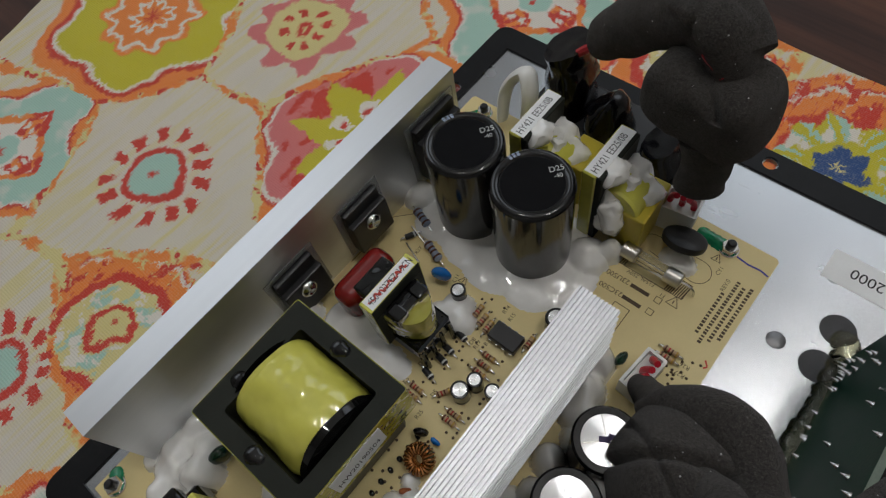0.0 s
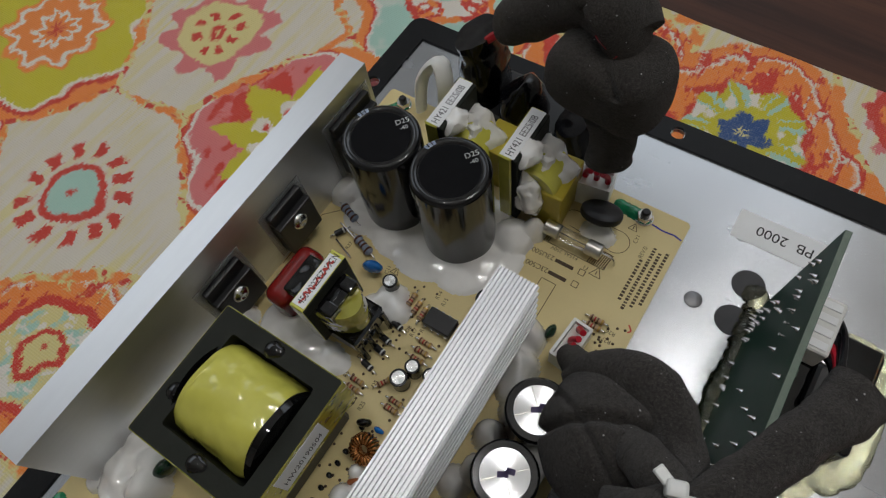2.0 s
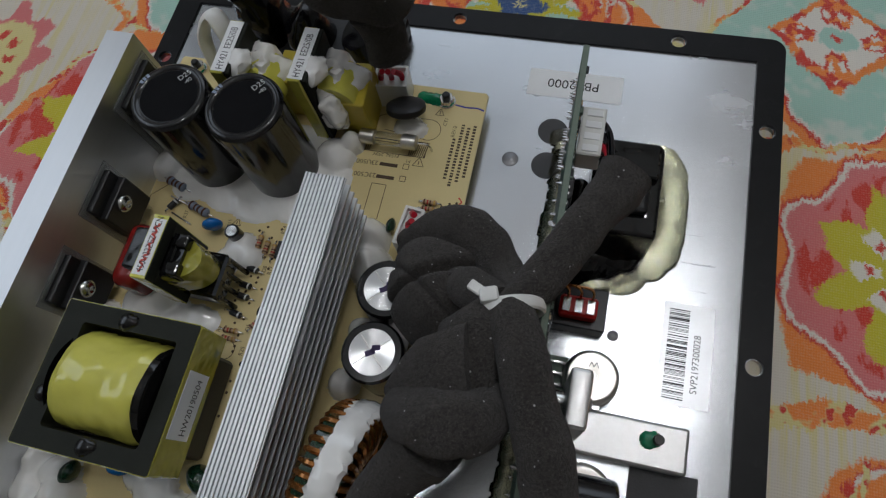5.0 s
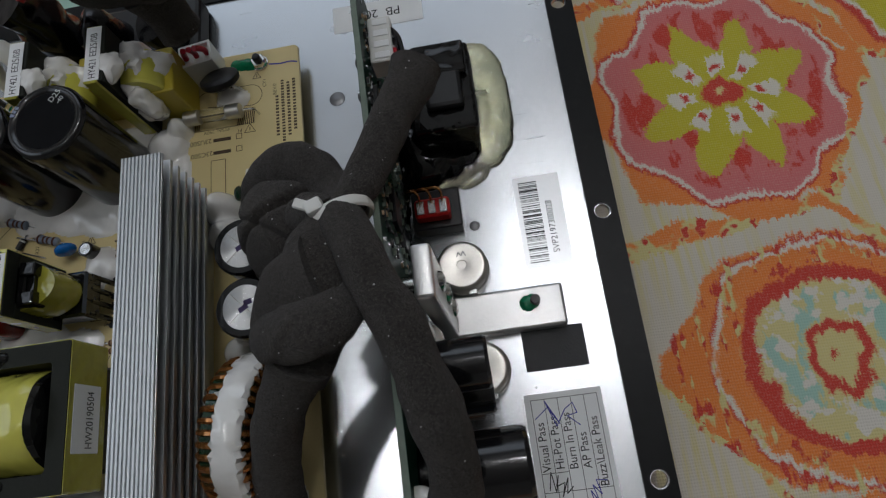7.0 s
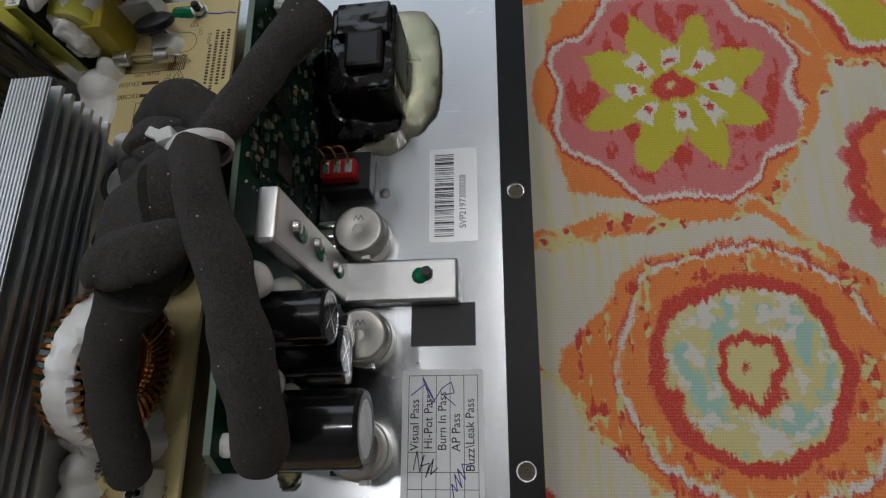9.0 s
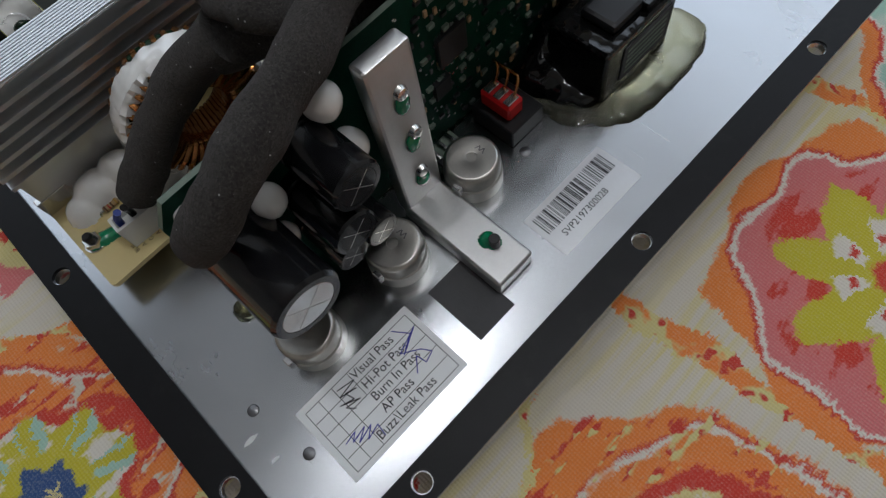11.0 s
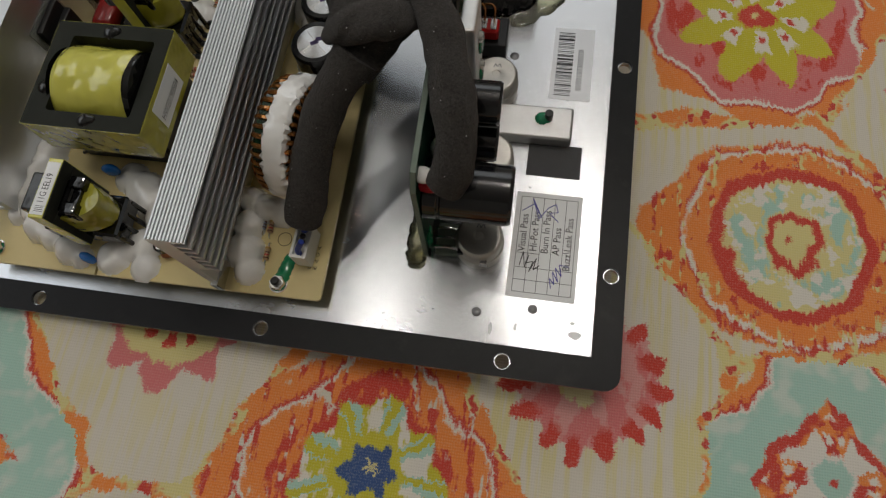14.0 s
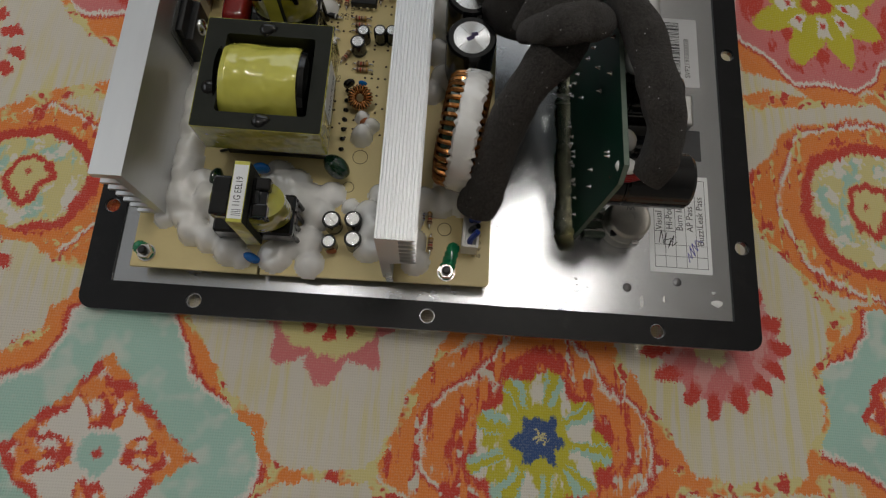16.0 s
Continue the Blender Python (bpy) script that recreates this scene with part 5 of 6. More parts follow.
def jumper(x0, y0, x1, y1):
    ob = solid("wire_link", Shape().tube([(x0, y0, ZB - 0.3), (x0, y0, ZB + 0.6), ((x0 + x1) / 2, (y0 + y1) / 2, ZB + 0.8), (x1, y1, ZB + 0.6), (x1, y1, ZB - 0.3)], 0.35, 6), SOLDER, "bare tinned wire link on the board", "wire link")


jumper(-165.5, 134.5, -156.5, 131.8)
jumper(-163.0, 128.5, -155.0, 125.6)


def chip():
    ob = thing("controller_chip", at(-114.9, 121.3, ZB), "black integrated circuit with two rows of pins", "chip")
    part("package", Shape().box(-5.0, -3.1, 0.9, 5.0, 3.1, 3.9, 0.3), BLACK, ob)
    for k in range(4):
        for s in (-1, 1):
            part("pin", Shape().box(-4.1 + 2.54 * k, s * 3.1, 0, -3.2 + 2.54 * k, s * 3.7, 2.4, 0.1), SOLDER, ob)


def header(x, y, l, w, h, n, turn, label, wire):
    """A pale plug housing with wires in it."""
    ob = thing("plug_header", at(x, y, ZB, turn), label, "connector", "plug headers")
    s = Shape().frame_plate(rounded(-l / 2, -w / 2, l / 2, w / 2, 0.4, 2), [rounded(-l / 2 + 0.9, -w / 2 + 0.9, l / 2 - 0.9, w / 2 - 0.9, 0.2, 2)[::-1]], 0, h)
    part("housing", s, NYLON, ob)
    part("plug", Shape().box(-l / 2 + 1, -w / 2 + 1, 0, l / 2 - 1, w / 2 - 1, h - 1.5, 0.3), NYLON, ob)
    for k in range(n):
        x0 = -l / 2 + l * (k + 0.5) / n
        part("wire", Shape().tube([(x0, 0, h - 2), (x0 * 0.9, 0, h + 1), (x0 * 0.5, -2.0, h + 5)], 1.0, 8), wire[k % len(wire)], ob)


chip()
header(-95.8, 187.6, 11.5, 8.6, 12, 3, 8, "clear white plug housing with red wires", [RED_WIRE])
header(-76.9, 135.0, 13.5, 6.6, 9, 3, 84, "white plug housing with red wires", [RED_WIRE])
header(-69.0, 27.5, 12.0, 5.6, 9, 3, 88, "white plug housing with blue and black wires", [BLUE_WIRE, BOOT])


def ring_choke(x, y, r, section, wide, turns, label, place, gap=0.0):
    """A standing ring core wound with copper wire."""
    ob = thing("ring_choke", place, label, "choke")
    core = Shape()
    n = 36
    rows = []
    for i in range(n):
        a = TAU * i / n
        row = [core.bm.verts.new(((r + dr) * math.cos(a), (r + dr) * math.sin(a), dz)) for dr, dz in ((-section, -wide), (section, -wide), (section, wide), (-section, wide))]
        rows.append(row)
    for i in range(n):
        a, b = rows[i], rows[(i + 1) % n]
        for k in range(4):
            core.bm.faces.new([a[k], b[k], b[(k + 1) % 4], a[(k + 1) % 4]])
    part("core", core, GREEN_DIP, ob)
    for i in range(turns):
        a = TAU * (i + 0.5) / turns
        q = Matrix.Rotation(a, 4, "Z")
        w = min(TAU * r / turns * 0.46, 0.85)
        pts = [(r + dr, 0, dz) for dr, dz in ((-section - w, 0), (-section - w, wide * 0.9), (-section * 0.7, wide + w), (section * 0.75, wide + w), (section + w * 0.5, wide * 0.55), (section + w * 0.5, -wide * 0.55), (section * 0.75, -wide - w), (-section * 0.7, -wide - w), (-section - w, -wide * 0.9), (-section - w, 0))]
        part("turn", Shape().tube([q @ Vector(p) for p in pts], w, 6, steps=2), COPPER, ob)
    return ob


def big_choke():
    place = at(-74.4, 59.0, 26.6) @ Matrix.Rotation(radians(90), 4, "Y") @ Matrix.Rotation(radians(8), 4, "X")
    ob = ring_choke(0, 0, 14.0, 4.4, 5.4, 40, "standing copper-wound ring choke banded with white silicone", place)
    band = Shape()
    rows, n = [], 72
    for i in range(n + 1):
        a = radians(-35 + 290 * i / n) + math.pi * 0.5 - radians(20)
        row = []
        for dr, dz in ((16.8, -1.8), (19.3, -2.2), (20.4, -1.2), (20.8, 1.6), (20.4, 4.6), (19.3, 5.6), (16.8, 5.3)):
            k = 0.9 * noise.noise(Vector((a * 9, dz * 0.5, 2))) + (0.5 * math.sin(a * 40) if abs(dz) > 2 else 0)
            row.append(band.bm.verts.new(((dr + 0.5 * k) * math.cos(a), (dr + 0.5 * k) * math.sin(a), dz + k * (1 if dz > 0 else -1))))
        rows.append(row)
    for a, b in zip(rows, rows[1:]):
        for k in range(6):
            band.bm.faces.new([a[k], a[k + 1], b[k + 1], b[k]])
    part("silicone_band", band, GLUE, ob, "thick white silicone over the rim")


big_choke()
ring_choke(0, 0, 3.2, 1.0, 1.3, 22, "small copper-wound ring choke on the board", at(-112.2, 77.5, ZB + 4.0) @ Matrix.Rotation(radians(28), 4, "X"))


# ---- silicone poured over the board ----
def silicone(bumps, label="glossy white silicone poured round the parts", base=ZB, lump=0.5):
    solid("silicone", Shape().pile(bumps, base, 0.7, lump), GLUE, label, "silicone", AMP, "silicone on the board")


silicone([(-152, 152, 17, 2.4), (-127, 152, 18.5, 2.4), (-144, 146, 14, 2.4), (-134, 145, 15, 2.3), (-160, 142, 8, 2.2), (-118, 150, 15, 2.5), (-111, 160, 7, 6), (-172, 146, 6, 5), (-139.5, 152, 5, 9), (-120, 143, 11, 2.2), (-106, 165, 4, 8)], lump=0.15)
silicone([(-158, 95, 9, 6), (-149, 92.5, 8, 4), (-140, 93, 6, 3), (-152, 99, 6, 7), (-136, 94, 4, 2)])
silicone([(-134, 121, 5.5, 4), (-129.5, 117.5, 4.5, 4), (-137, 115, 5, 3)])
silicone([(-171.6 + 0.4 * math.sin(k), 32 + 3.4 * k, 5.2 + 0.8 * math.sin(k * 1.7), 6.5 + 1.2 * math.sin(k * 2.3)) for k in range(18)] + [(-168, 30, 7, 8), (-165, 23, 5.5, 7.5), (-159, 20.5, 5, 7), (-152, 17, 5.5, 6.5), (-147.5, 14.5, 3.8, 4), (-160, 34, 6, 11), (-155, 27, 5, 8), (-176, 27, 3.6, 4.5), (-164, 40, 6, 8)], lump=0.4)
silicone([(-136, 16, 6, 5), (-131, 20, 5, 5), (-124, 14, 5, 4), (-126, 22, 6, 6), (-123, 32, 6, 6), (-127, 37, 7, 5), (-133, 42, 7, 5), (-139, 46, 6, 4), (-119, 40, 5, 4), (-112, 36, 3, 3)])
silicone([(-104, 22, 6, 7), (-105, 33, 5.5, 8), (-102, 41, 4, 6), (-103, 27, 5, 9)])
silicone([(-110.5, 63.5, 4.0, 7), (-107.5, 68, 3, 5), (-111, 71, 2.6, 4)])
silicone([(-90, 131, 6.5, 12), (-88, 122, 7, 11), (-85, 116, 6, 9), (-84, 100, 5, 9), (-81, 110, 5, 6), (-82, 90, 5, 8), (-86, 84, 5, 5)])
silicone([(-90.5, 24, 6.5, 7), (-87.5, 17.5, 5, 5), (-91, 33, 5.5, 8), (-92, 42, 5, 9), (-86, 40, 5, 8), (-80, 40, 6, 6), (-76, 45, 7, 7), (-72, 40, 5, 6)])
silicone([(-88.5, 175.6, 5, 4), (-85, 174.8, 3.5, 3)])
silicone([(-96, 132, 5, 3.5), (-100, 133, 4, 3), (-101, 128, 3, 3)])
solid("plastic_tie", Shape().tube([(-167, 188, 10), (-168, 193, 22), (-163, 197, 29), (-158, 193, 24), (-158, 190, 12)], [3, 4, 4.5, 4, 3], 12, 0.45), NYLON, "curled translucent white plastic strap end", "strap", AMP)

solid("silicone", Shape().tube([(-71, 101.5, 20), (-69, 99, 27), (-66.8, 96, 28.8), (-66.4, 92, 27.6)], [3.6, 3.0, 2.4, 1.2], 16, 0.9, 0.5), GLUE, "white silicone run draped between two capacitors", "silicone", AMP, "silicone on the board")

# ---- the upright signal board ----
LEAN = math.degrees(math.atan2(1.4, 58))
SIGNAL = at(-30.2, 0, ZP, 1.1, 0, LEAN)


def signal_board():
    ob = thing("signal_board", SIGNAL, "dark green circuit board standing on edge in resin", "circuit board")
    yz = Matrix(((0, 0, 1, 0), (1, 0, 0, 0), (0, 1, 0, 0), (0, 0, 0, 1)))
    outline = [(32.5, 0), (178, 0), (178, 58.0), (36.5, 58.0), (33.0, 52)]
    part("laminate", Shape().prism(outline, 0.05, 1.55, yz), FIBRE, ob)
    part("back_mask", Shape().prism(outline, -0.02, 0.05, yz), GREEN, ob, "glossy dark green back")
    part("front_mask", Shape().prism(outline, 1.55, 1.62, yz), GREEN, ob, "dark green populated face")
    rng = random.Random(21)
    joint = finish(Shape().lathe([(0.8, 0), (0.55, 0.35), (0.25, 1.1), (0, 1.7)], Matrix.Rotation(radians(-90), 4, "Y"), 8))
    for k in range(95):
        y, z = rng.uniform(36, 176), rng.uniform(3, 55)
        if k < 40:
            z = rng.uniform(1.5, 8)
        elif k < 60:
            y = rng.uniform(165, 176)
        part("solder_joint", joint, SOLDER, ob).location = (-0.00002, y / 1000, z / 1000)
    sizes = [finish(Shape().box(0, -a, -b, h, a, b, 0)) for a, b, h in ((0.5, 0.9, 0.6), (0.9, 0.5, 0.8), (0.4, 0.7, 0.5), (1.0, 0.6, 0.9))]
    shades = [TAN_BODY, BLACK, DARK_GREY, FIBRE]
    for k in range(230):
        y, z = rng.uniform(96, 174), rng.uniform(4, 55)
        n = rng.randrange(4)
        part("surface_part", sizes[n], shades[n], ob).location = (0.0016, y / 1000, z / 1000)
    tips = Shape()
    for k in range(230):
        y, z = rng.uniform(96, 174), rng.uniform(4, 55)
        tips.box(1.6, y - 0.35, z - 0.3, 2.0, y + 0.35, z + 0.3, 0)
    tagged(part("small_joints", tips, SOLDER, ob, "tiny bright solder tips"), kind="stuff")
    for y, z, s in ((112, 34, 5), (107, 22, 3), (128, 40, 3.5), (141, 45, 3)):
        flat_chip = part("chip", Shape().box(1.6, y - s, z - s, 3.2, y + s, z + s, 0.2), BLACK, ob, "flat black chip")
        pins = Shape()
        for k in range(int(s * 2)):
            u = -s + 0.6 + k * (2 * s - 1.2) / max(int(s * 2) - 1, 1)
            for q in (-1, 1):
                pins.box(1.6, y + u - 0.2, z + q * s, 1.95, y + u + 0.2, z + q * (s + 0.9), 0)
        part("chip_pins", pins, SOLDER, flat_chip)


signal_board()


for y, z, r in ((36, 6, 2.4), (38, 10, 2.0), (35.5, 12, 1.6)):
    solid("lacquer_smear", Shape().ball((1.8, y, z), r, (0.6, 1, 1.3), 0.5, 0.4), LACQUER, "green lacquer smear on the board's edge", "lacquer", SIGNAL)


def resin(bumps, name="resin_bead", label="clear amber resin run along the board's foot"):
    solid(name, Shape().pile(bumps, ZP + 0.02, 0.8, 0.2), RESIN, label, "resin", AMP, "resin on the plate")


resin([(-33.5, 33 + 4.6 * k, 3.6 + 0.5 * math.sin(k * 1.3), 2.4) for k in range(32)])
resin([(-35.5, 184, 4, 2.2), (-33.5, 179, 4, 2.6)])
resin([(-33.0, 30.6, 3.0, 4.5), (-31.8, 34, 2.4, 5)])
POOL = [(0, 181), (3, 176), (4, 168), (4.5, 160), (4, 152), (3.0, 146), (-3, 141.5), (-8, 139.5), (-14, 136), (-18, 134)]
resin([(x0 + (x1 - x0) * k / 6, y0 + (y1 - y0) * k / 6, 5.4, 1.0) for (x0, y0), (x1, y1) in zip(POOL, POOL[1:]) for k in range(6)] + [(-4.0 - 0.35 * k, 178 - 2.6 * k, 9, 0.8) for k in range(16)] + [(1.5, 146, 6.5, 1.5), (0.5, 141, 4.5, 1.3)], "resin_pool", "clear amber resin pooled round a black block")


def potted_module():
    ob = thing("potted_module", at(-12, 158, ZP), "black potted transformer block in glossy resin", "transformer")
    part("case", Shape().box(-11.5, -15.5, 0, 9.5, 15.5, 20.0, 1.0, 2), VARNISH, ob)
    part("core", Shape().box(-9, 3, 8, 8, 15.0, 22.5, 0.6), VARNISH, ob, "black varnished core")
    part("top_pad", Shape().box(-6, -9, 19.8, 6, 4, 23.2, 1.4, 2), BLACK, ob)
    part("label", Shape().box(9.55, -8, 4, 9.8, 13, 17, 0), DARK_GREY, ob, "dull paper label")
    bars = Shape()
    for k in range(5):
        y = 6.0 + 2.1 * k
        bars.box(9.8, -6.5, y, 9.9, 11.5, y + 0.9, 0)
    part("label_print", bars, FIBRE, ob)
    part("resin_coat", Shape().pile([(-10, -18, 8, 9), (-3, -17, 7, 6), (-14, -10, 7, 14), (-13, -22, 6, 5), (3, -16, 5, 4), (-15, 0, 6, 18)], 0, 0.8, 0.8), VARNISH, ob, "black resin run over the block")


def wire_header():
    ob = thing("wire_header", at(-29.6, 158, 44.0), "white wire plug on the upright board", "connector")
    s = Shape().box(0, -7.4, -4, 6.5, 7.4, 4, 0.4)
    part("housing", s, NYLON, ob)
    for k in range(4):
        y = -5.4 + 3.6 * k
        part("slot", Shape().box(1.4, y - 1.0, 3.9, 5.6, y + 1.0, 4.3, 0.1), PAPER, ob)
        part("wire", Shape().tube([(5.0, y, 1), (8, y * 0.8 - 4, 3), (9.5, y * 0.4 - 14, 6), (10, y * 0.3 - 26, 8)], 0.9, 8), RED_WIRE if k == 1 else BOOT, ob)
        part("pin_end", Shape().rod((-4.0, y, 0), (-0.5, y, 0), 0.35, 6), SOLDER, ob)


def red_header():
    ob = thing("jumper_block", at(-20.0, 121.8, ZP), "red terminal block with bent pins on a black base", "connector")
    part("base", Shape().box(-8.0, -6.6, 0, 7.8, 6.7, 7.0, 0.4), BLACK, ob, "black plastic base")
    part("block", Shape().box(-6.6, -4.4, 7.0, 4.6, 1.8, 12.5, 0.7), RED_BLOCK, ob, "red plastic block")
    for k in range(3):
        x = -4.6 + 3.6 * k
        part("terminal", Shape().box(x - 1.2, -3.6, 12.4, x + 1.2, 0.8, 13.2, 0.2), SOLDER, ob)
        part("wire", Shape().tube([(x, 0, 13), (x, 1.5, 17.5), (x - 2, 2.5, 18.5), (-8.0, 3, 17)], 0.42, 8), COPPER, ob)


def pot(x, y):
    ob = thing("potentiometer", at(x, y, ZP), "round nickel-plated potentiometer back on the plate", "potentiometer", "potentiometers")
    part("can", Shape().lathe([(0, 0), (8.3, 0), (8.3, 5.0), (7.9, 5.4), (7.9, 9.4), (7.5, 10.3), (6.9, 10.7), (6.7, 10.72), (6.5, 10.72), (1.7, 10.72), (1.6, 10.7), (1.5, 10.5), (1.3, 10.5), (0, 10.5)], segs=40), NICKEL, ob)
    # Embossing drawn as a flat grey stroke in place of its shading.
    part("embossed_mark", stroke([(-1.2, 2.6), (-0.6, 4.2), (0.2, 2.8), (0.9, 4.3), (1.6, 2.7)], 0.35, 10.78), RELIEF_GREY, ob)
    part("pin_base", Shape().box(-14.5, -5.5, 1.5, -7, 5.5, 4.0, 0.2), FIBRE, ob)
    for k in (-1, 0, 1):
        part("pin", Shape().tube([(-7, 3.4 * k, 4.4), (-11, 3.4 * k, 5.2), (-15, 3.4 * k, 4.4)], 0.6, 6), SOLDER, ob)
    part("tab", Shape().box(1.0, -9.0, 4.8, 3.6, -7.4, 8.4, 0.2), SOLDER, ob)
    part("tab", Shape().box(-6.6, -6.6, 7.6, -4.6, -4.6, 9.6, 0.2), BLACK, ob)
    part("shaft", Shape().rod((0, 0, -11.5), (0, 0, 0.2), 3.2, 16), NICKEL, ob)


def bracket():
    ob = thing("angle_bracket", at(-20.5, 86.2, ZP), "bright aluminium angle bracket bolted to plate and board", "bracket")
    foot = Shape().box(0, -6.8, 0, 35.6, 6.2, 5.8, 0.9, 3)
    part("foot", foot, BRACKET, ob)
    up = Shape().box(-2.2, -6.6, 3.6, 2.6, 6.4, 60.5, 0.9, 2)
    part("upright", up, BRACKET, ob)
    for z in (18, 34, 49):
        bolt = part("screw", Shape().lathe([(0, 0), (2.0, 0), (1.6, 1.2), (0, 1.6)], Matrix.Translation((2.6, 0.6 if z != 34 else 1.6, z)) @ Matrix.Rotation(radians(90), 4, "Y"), 12), STEEL, ob)
        part("lacquer", Shape().ball((2.9, 0.4, z - 3.4), 2.3, (0.4, 0.9, 1.6), 0.4, 0.5), LACQUER, bolt, "green lacquer smear")
    part("stud", Shape().rod((26.8, 1.2, 5.6), (26.8, 1.2, 9.6), 1.5, 12), BLACK, ob)
    part("lacquer", Shape().pile([(24.6, 1.0, 2.5, 1.6), (26.0, 1.4, 2.2, 1.6)], 5.8, 0.4, 0.2), LACQUER, ob, "green lacquer smear")
    part("spacer", Shape().rod((-9.0, 0.5, 46), (-2, 0.5, 46), 2.6, 12), STEEL, ob)


def lying_capacitor(y, z, r, length, label, top=None):
    place = SIGNAL @ pose(0.0016, y / 1000, z / 1000, 0, 90, 0)
    return can_capacitor(0, 0, r, length, label, "lying_capacitor", place, top, stripe=60, group="capacitors on the upright board")


potted_module()
wire_header()
red_header()
for x, y in ((-14.2, 100.8), (-12.2, 69.0), (-12.2, 38.4)):
    pot(x, y)
bracket()
lying_capacitor(42.0, 36.5, 9.0, 26.0, "large black capacitor lying out from the upright board")
lying_capacitor(65.5, 47.5, 6.4, 20.0, "black capacitor lying out from the upright board", SLEEVE)
lying_capacitor(60.5, 33.5, 6.0, 20.0, "black capacitor lying out from the upright board", SLEEVE)
lying_capacitor(58.5, 20.0, 4.6, 17.0, "small black capacitor lying out from the upright board", SLEEVE)
lying_capacitor(68.0, 18.5, 4.8, 17.0, "small black capacitor lying out from the upright board", SLEEVE)
for y, z, r in ((72, 56, 4.5), (66, 39, 4), (74, 38, 4.6), (52, 42, 4), (50, 27, 4)):
    solid("silicone", Shape().ball((r + 1.9, y, z), r * 0.95, (1.0, 1, 1.1), 0.6, 0.15), GLUE, "white silicone between the capacitors", "silicone", SIGNAL, "silicone on the upright board")


# ---- foam-wrapped cables ----
def foam_tube(points, radii, flat_by=0.85, seed=0.0, crease=0.0):
    return Shape().tube(points, radii, 40, flat_by, 1.5, 14, 0.07, seed, crease)


def cable_bundle():
    ob = thing("cable_bundle", AMP, "cables wrapped in dark grey foam and tied together", "cable")
    # a folded ball over the plug by the output capacitors
    def folds(d):
        band = 3.0 * math.exp(-((d.y * 0.85 - 0.30 * d.x - 0.16 + 0.25 * d.x * d.x) / 0.075) ** 2) * (d.z > -0.2)
        seam = 1.4 * math.exp(-((d.x * 0.6 + d.y * 0.9 + 0.38) / 0.06) ** 2) * (d.z > 0)
        mouth = 6.5 * math.exp(-(((d.x - 0.52) / 0.26) ** 2 + ((d.y + 0.02) / 0.20) ** 2)) * (d.z > 0)
        return band + seam + mouth
    part("foam_ball", Shape().ball((-55.8, 110.2, 35.0), 17.6, (1.0, 0.98, 0.92), 1.6, 0.05, 6, folds), FOAM, ob, "bulge of dark foam")
    part("foam_loop", foam_tube([(-71, 119, 33), (-66, 124, 38), (-57, 125.5, 43), (-47.5, 121, 45), (-41.5, 112, 48), (-39.5, 104, 56)], [3.5, 5.6, 6.6, 6.4, 5.6, 4.5], 0.8, 3), FOAM, ob, "loop of foam over the bulge")
    part("foam_strand", foam_tube([(-54, 111, 45), (-49.5, 108.5, 51), (-45, 105.5, 55.5), (-41, 103, 59)], [3.2, 4.4, 4.6, 4.2], 0.8, 31), FOAM, ob, "inner foam strand")
    part("foam_sleeve", foam_tube([(-74.6, 131.5, 17), (-72, 128, 23), (-66, 124, 30), (-58, 120, 35)], [3.6, 4.6, 6.5, 7.5], 0.8, 5), FOAM, ob, "foam sleeve up from the plug")
    part("foam_sleeve", foam_tube([(-42, 98, 60), (-38, 102, 60), (-33, 110, 59.5), (-25, 125, 57), (-18.4, 139.5, 54), (-16.8, 143.0, 53.3)], [4.4, 4.8, 5.2, 5.7, 6.6, 7.2], 0.82, 8), FOAM, ob, "foam sleeve with a cut end")
    part("foam_sleeve", foam_tube([(-39, 102, 60), (-42.0, 95, 60.5), (-45, 86, 60), (-47.5, 76, 58.5), (-52, 66, 56)], [5.5, 8.6, 9.4, 8.6, 6.8], 0.72, 11, 0.9), FOAM, ob, "bulging foam wrap")
    part("foam_flap", foam_tube([(-59, 78, 57), (-51, 75, 65), (-42, 76, 67), (-35, 82, 62)], [5, 7.5, 7, 4], 0.6, 13, 0.9), FOAM, ob, "foam collar folded over")
    part("foam_flap", foam_tube([(-43, 87, 65), (-53, 84.0, 61.5), (-61.8, 79.5, 55.5)], [9.5, 7.5, 1.2], 0.4, 37), FOAM, ob, "pointed foam flap")
    part("foam_flap", foam_tube([(-45, 93, 61), (-50, 96.5, 57), (-53.2, 98.4, 51.5)], [7, 5, 0.9], 0.5, 41), FOAM, ob, "pointed foam flap")
    part("foam_sleeve", foam_tube([(-50, 70, 59), (-58, 60, 50), (-64, 48, 38), (-67.2, 38, 27), (-68.0, 33, 20.5)], [7, 6.4, 6.8, 6.9, 6.4], 0.8, 17), FOAM, ob, "foam sleeve down to the board")
    part("foam_sleeve", foam_tube([(-38, 101, 62), (-33, 90, 66), (-27, 76, 66), (-21.5, 60, 64), (-18.5, 48, 61), (-19, 40, 56), (-22, 36, 51)], [5.0, 5.4, 5.6, 5.6, 5.6, 5.6, 5.0], 0.9, 19), FOAM, ob, "long foam sleeve")
    for k in range(3):
        part("wire", Shape().tube([(-29.5, 38.5 - 0.5 * k, 44 + 2.0 * k), (-25, 37, 46 + 1.6 * k), (-21, 37, 50 + k)], 0.95, 8), RED_WIRE, ob, "red wire")
    part("silicone", Shape().ball((-27.0, 38.5, 52), 2.4, (1.4, 1, 0.8), 0.5, 0.3), GLUE, ob, "white silicone cap")
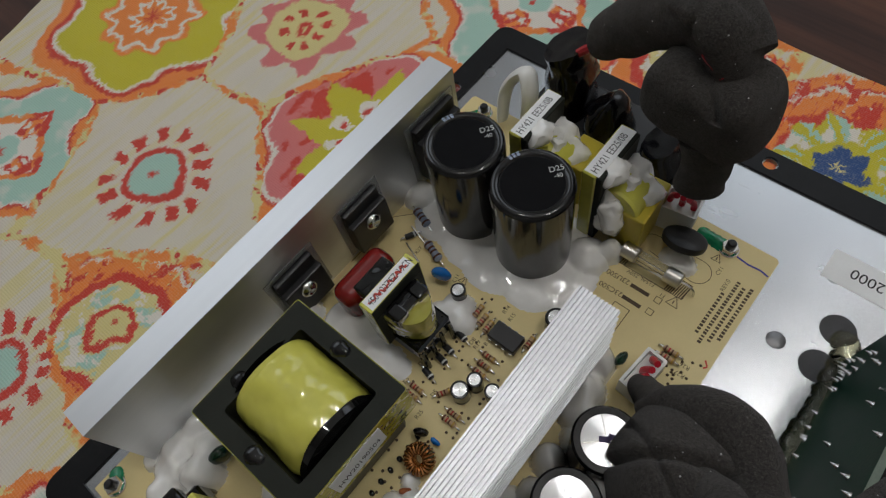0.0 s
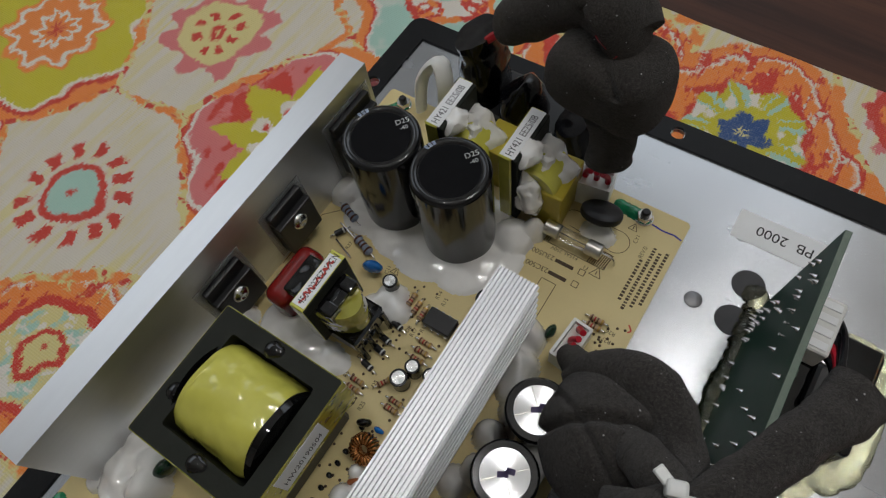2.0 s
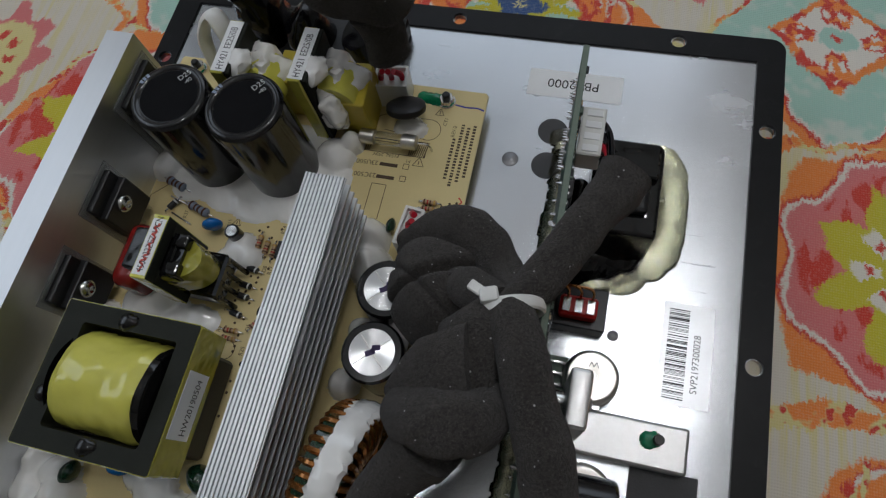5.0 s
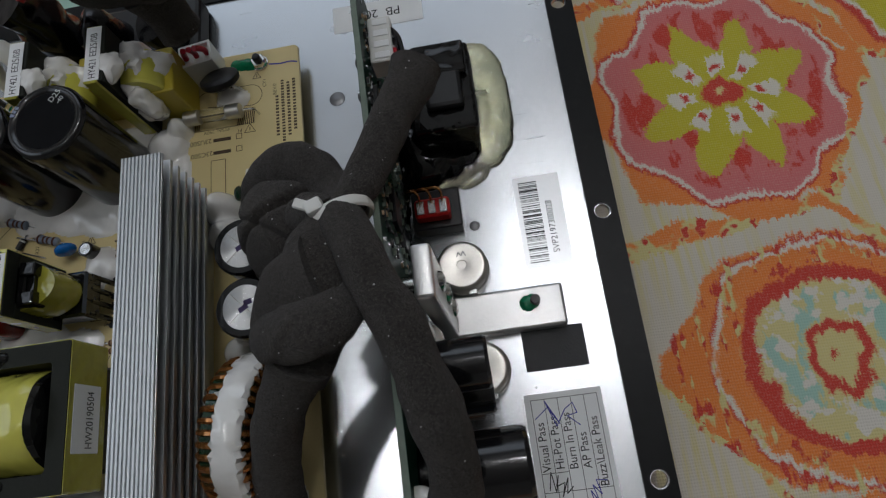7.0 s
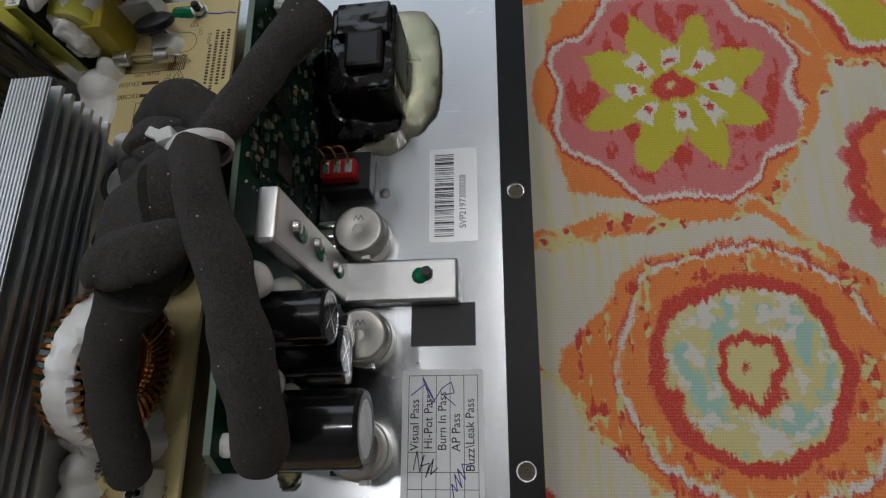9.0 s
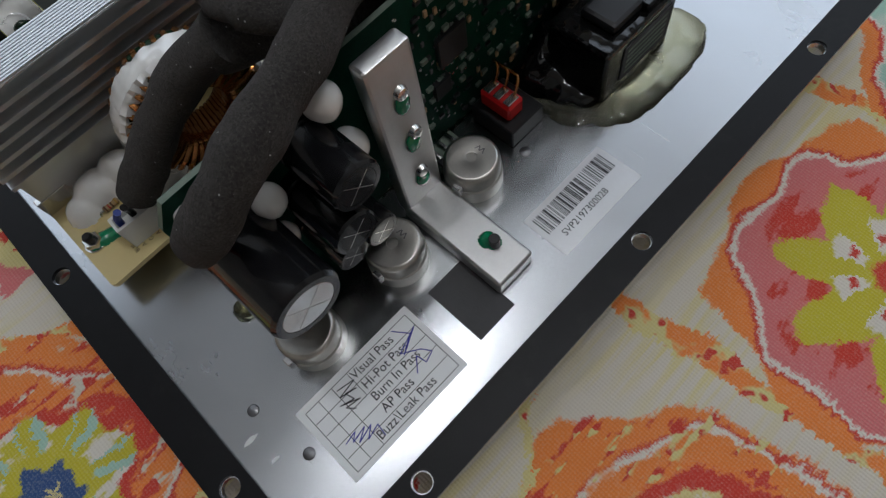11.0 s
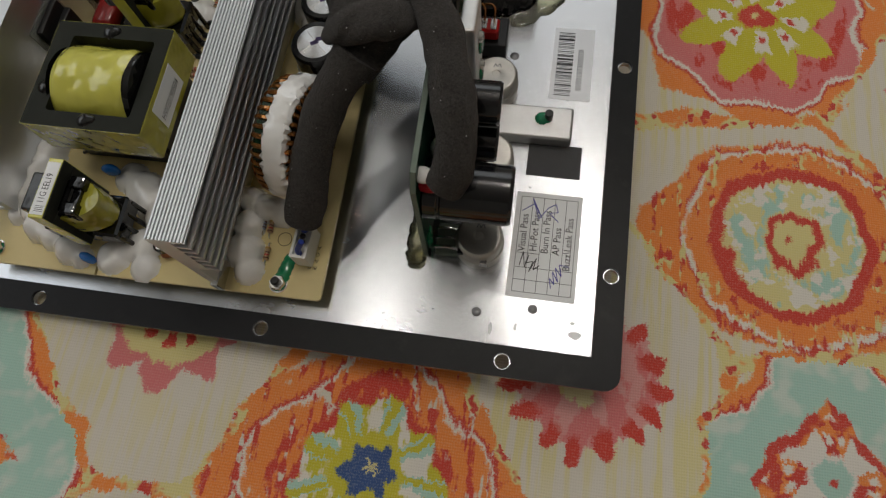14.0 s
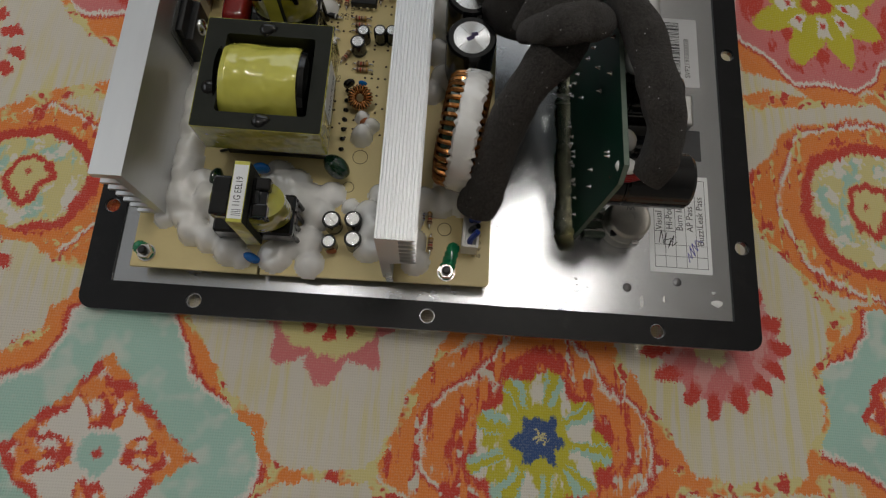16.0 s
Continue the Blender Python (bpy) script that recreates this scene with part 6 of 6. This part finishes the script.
    tie = thing("cable_tie", AMP, "translucent white cable tie round the foam", "cable tie")
    ring = [(-37.6 + 8.0 * math.cos(a) * 0.85, 102.2 + 2.0 * math.cos(a), 59.5 + 6.8 * math.sin(a)) for a in [TAU * k / 14 + 0.4 for k in range(15)]]
    part("strap", Shape().tube(ring, 1.5, 8, 0.5, steps=4), NYLON, tie)
    part("head", Shape().box(-44.6, 101.2, 63.5, -40.4, 104.6, 67.0, 0.7, 2, 20), NYLON, tie)
    part("tail", Shape().box(-47.4, 102.8, 64.8, -43.8, 105.2, 66.0, 0.3, 1, -25), NYLON, tie)


def mains_cable():
    ob = thing("mains_cable", AMP, "mains cable folded up in dark grey foam", "cable")
    fold = lambda d: 1.6 * math.exp(-((d.x + 0.35 * d.z - 0.30) / 0.07) ** 2) * (d.z > 0.3)
    part("foam_ball", Shape().ball((-99.5, 192.5, 59.0), 15.2, (1.08, 0.80, 0.80), 2.0, 0.05, 6, fold, 0.62), FOAM, ob, "ball of folded dark foam")
    part("foam_sleeve", foam_tube([(-92.6, 187.0, 33), (-92.8, 187.4, 35.5), (-93.2, 188.0, 41), (-96, 190, 50)], [8.2, 7.8, 7.8, 9], 0.85, 23), FOAM, ob, "foam sleeve up from the plug")
    part("foam_sleeve", foam_tube([(-97, 197, 70), (-108, 203, 75), (-122, 207, 66), (-132, 209, 55), (-141, 210, 45)], [9, 10.5, 11.5, 10.5, 8], 0.85, 27), FOAM, ob, "foam sleeve down to the inlet")
    part("foam_flap", foam_tube([(-117, 203, 76), (-109, 200, 80), (-101, 197, 77), (-96, 194, 69)], [6, 9, 9, 6], 0.6, 29, 0.8), FOAM, ob, "strip of foam folded over")
    part("wire", Shape().tube([(-104, 191, 74), (-101, 189.5, 73.5), (-98, 189.5, 71)], 1.4, 8), RED_WIRE, ob, "red wire showing in a gap")
    part("wire", Shape().tube([(-140, 209, 44), (-147, 209, 38), (-153, 208, 30), (-156, 208, 22)], 1.5, 8), RED_WIRE, ob, "red wire")
    boot = thing("mains_inlet", at(0, 0, ZP), "black mains inlet in shrunk black sleeves", "socket")
    part("sleeve", Shape().tube([(-152, 211, 0), (-152, 211, 14), (-154, 211, 28), (-156, 211, 35)], [11, 10.5, 9.5, 9.5], 24, 0.8, 2.4, 6, 0.12), BOOT, boot)
    part("sleeve", Shape().tube([(-133, 208, 0), (-134, 207, 10), (-135, 207, 20), (-137, 207, 23)], [10, 10, 8, 4], 24, 0.85, 1.6, 6, 0.12, 4.0), BOOT, boot)
    part("sleeve", Shape().tube([(-112, 207, 0), (-112, 205, 10), (-113, 204, 20)], [11, 10, 7], 24, 0.8, 1.8, 6, 0.12, 8.0), BOOT, boot)
    part("body", Shape().box(-165, 199, 0, -100, 223, 9, 1.5, 2), BLACK, boot)


cable_bundle()
mains_cable()
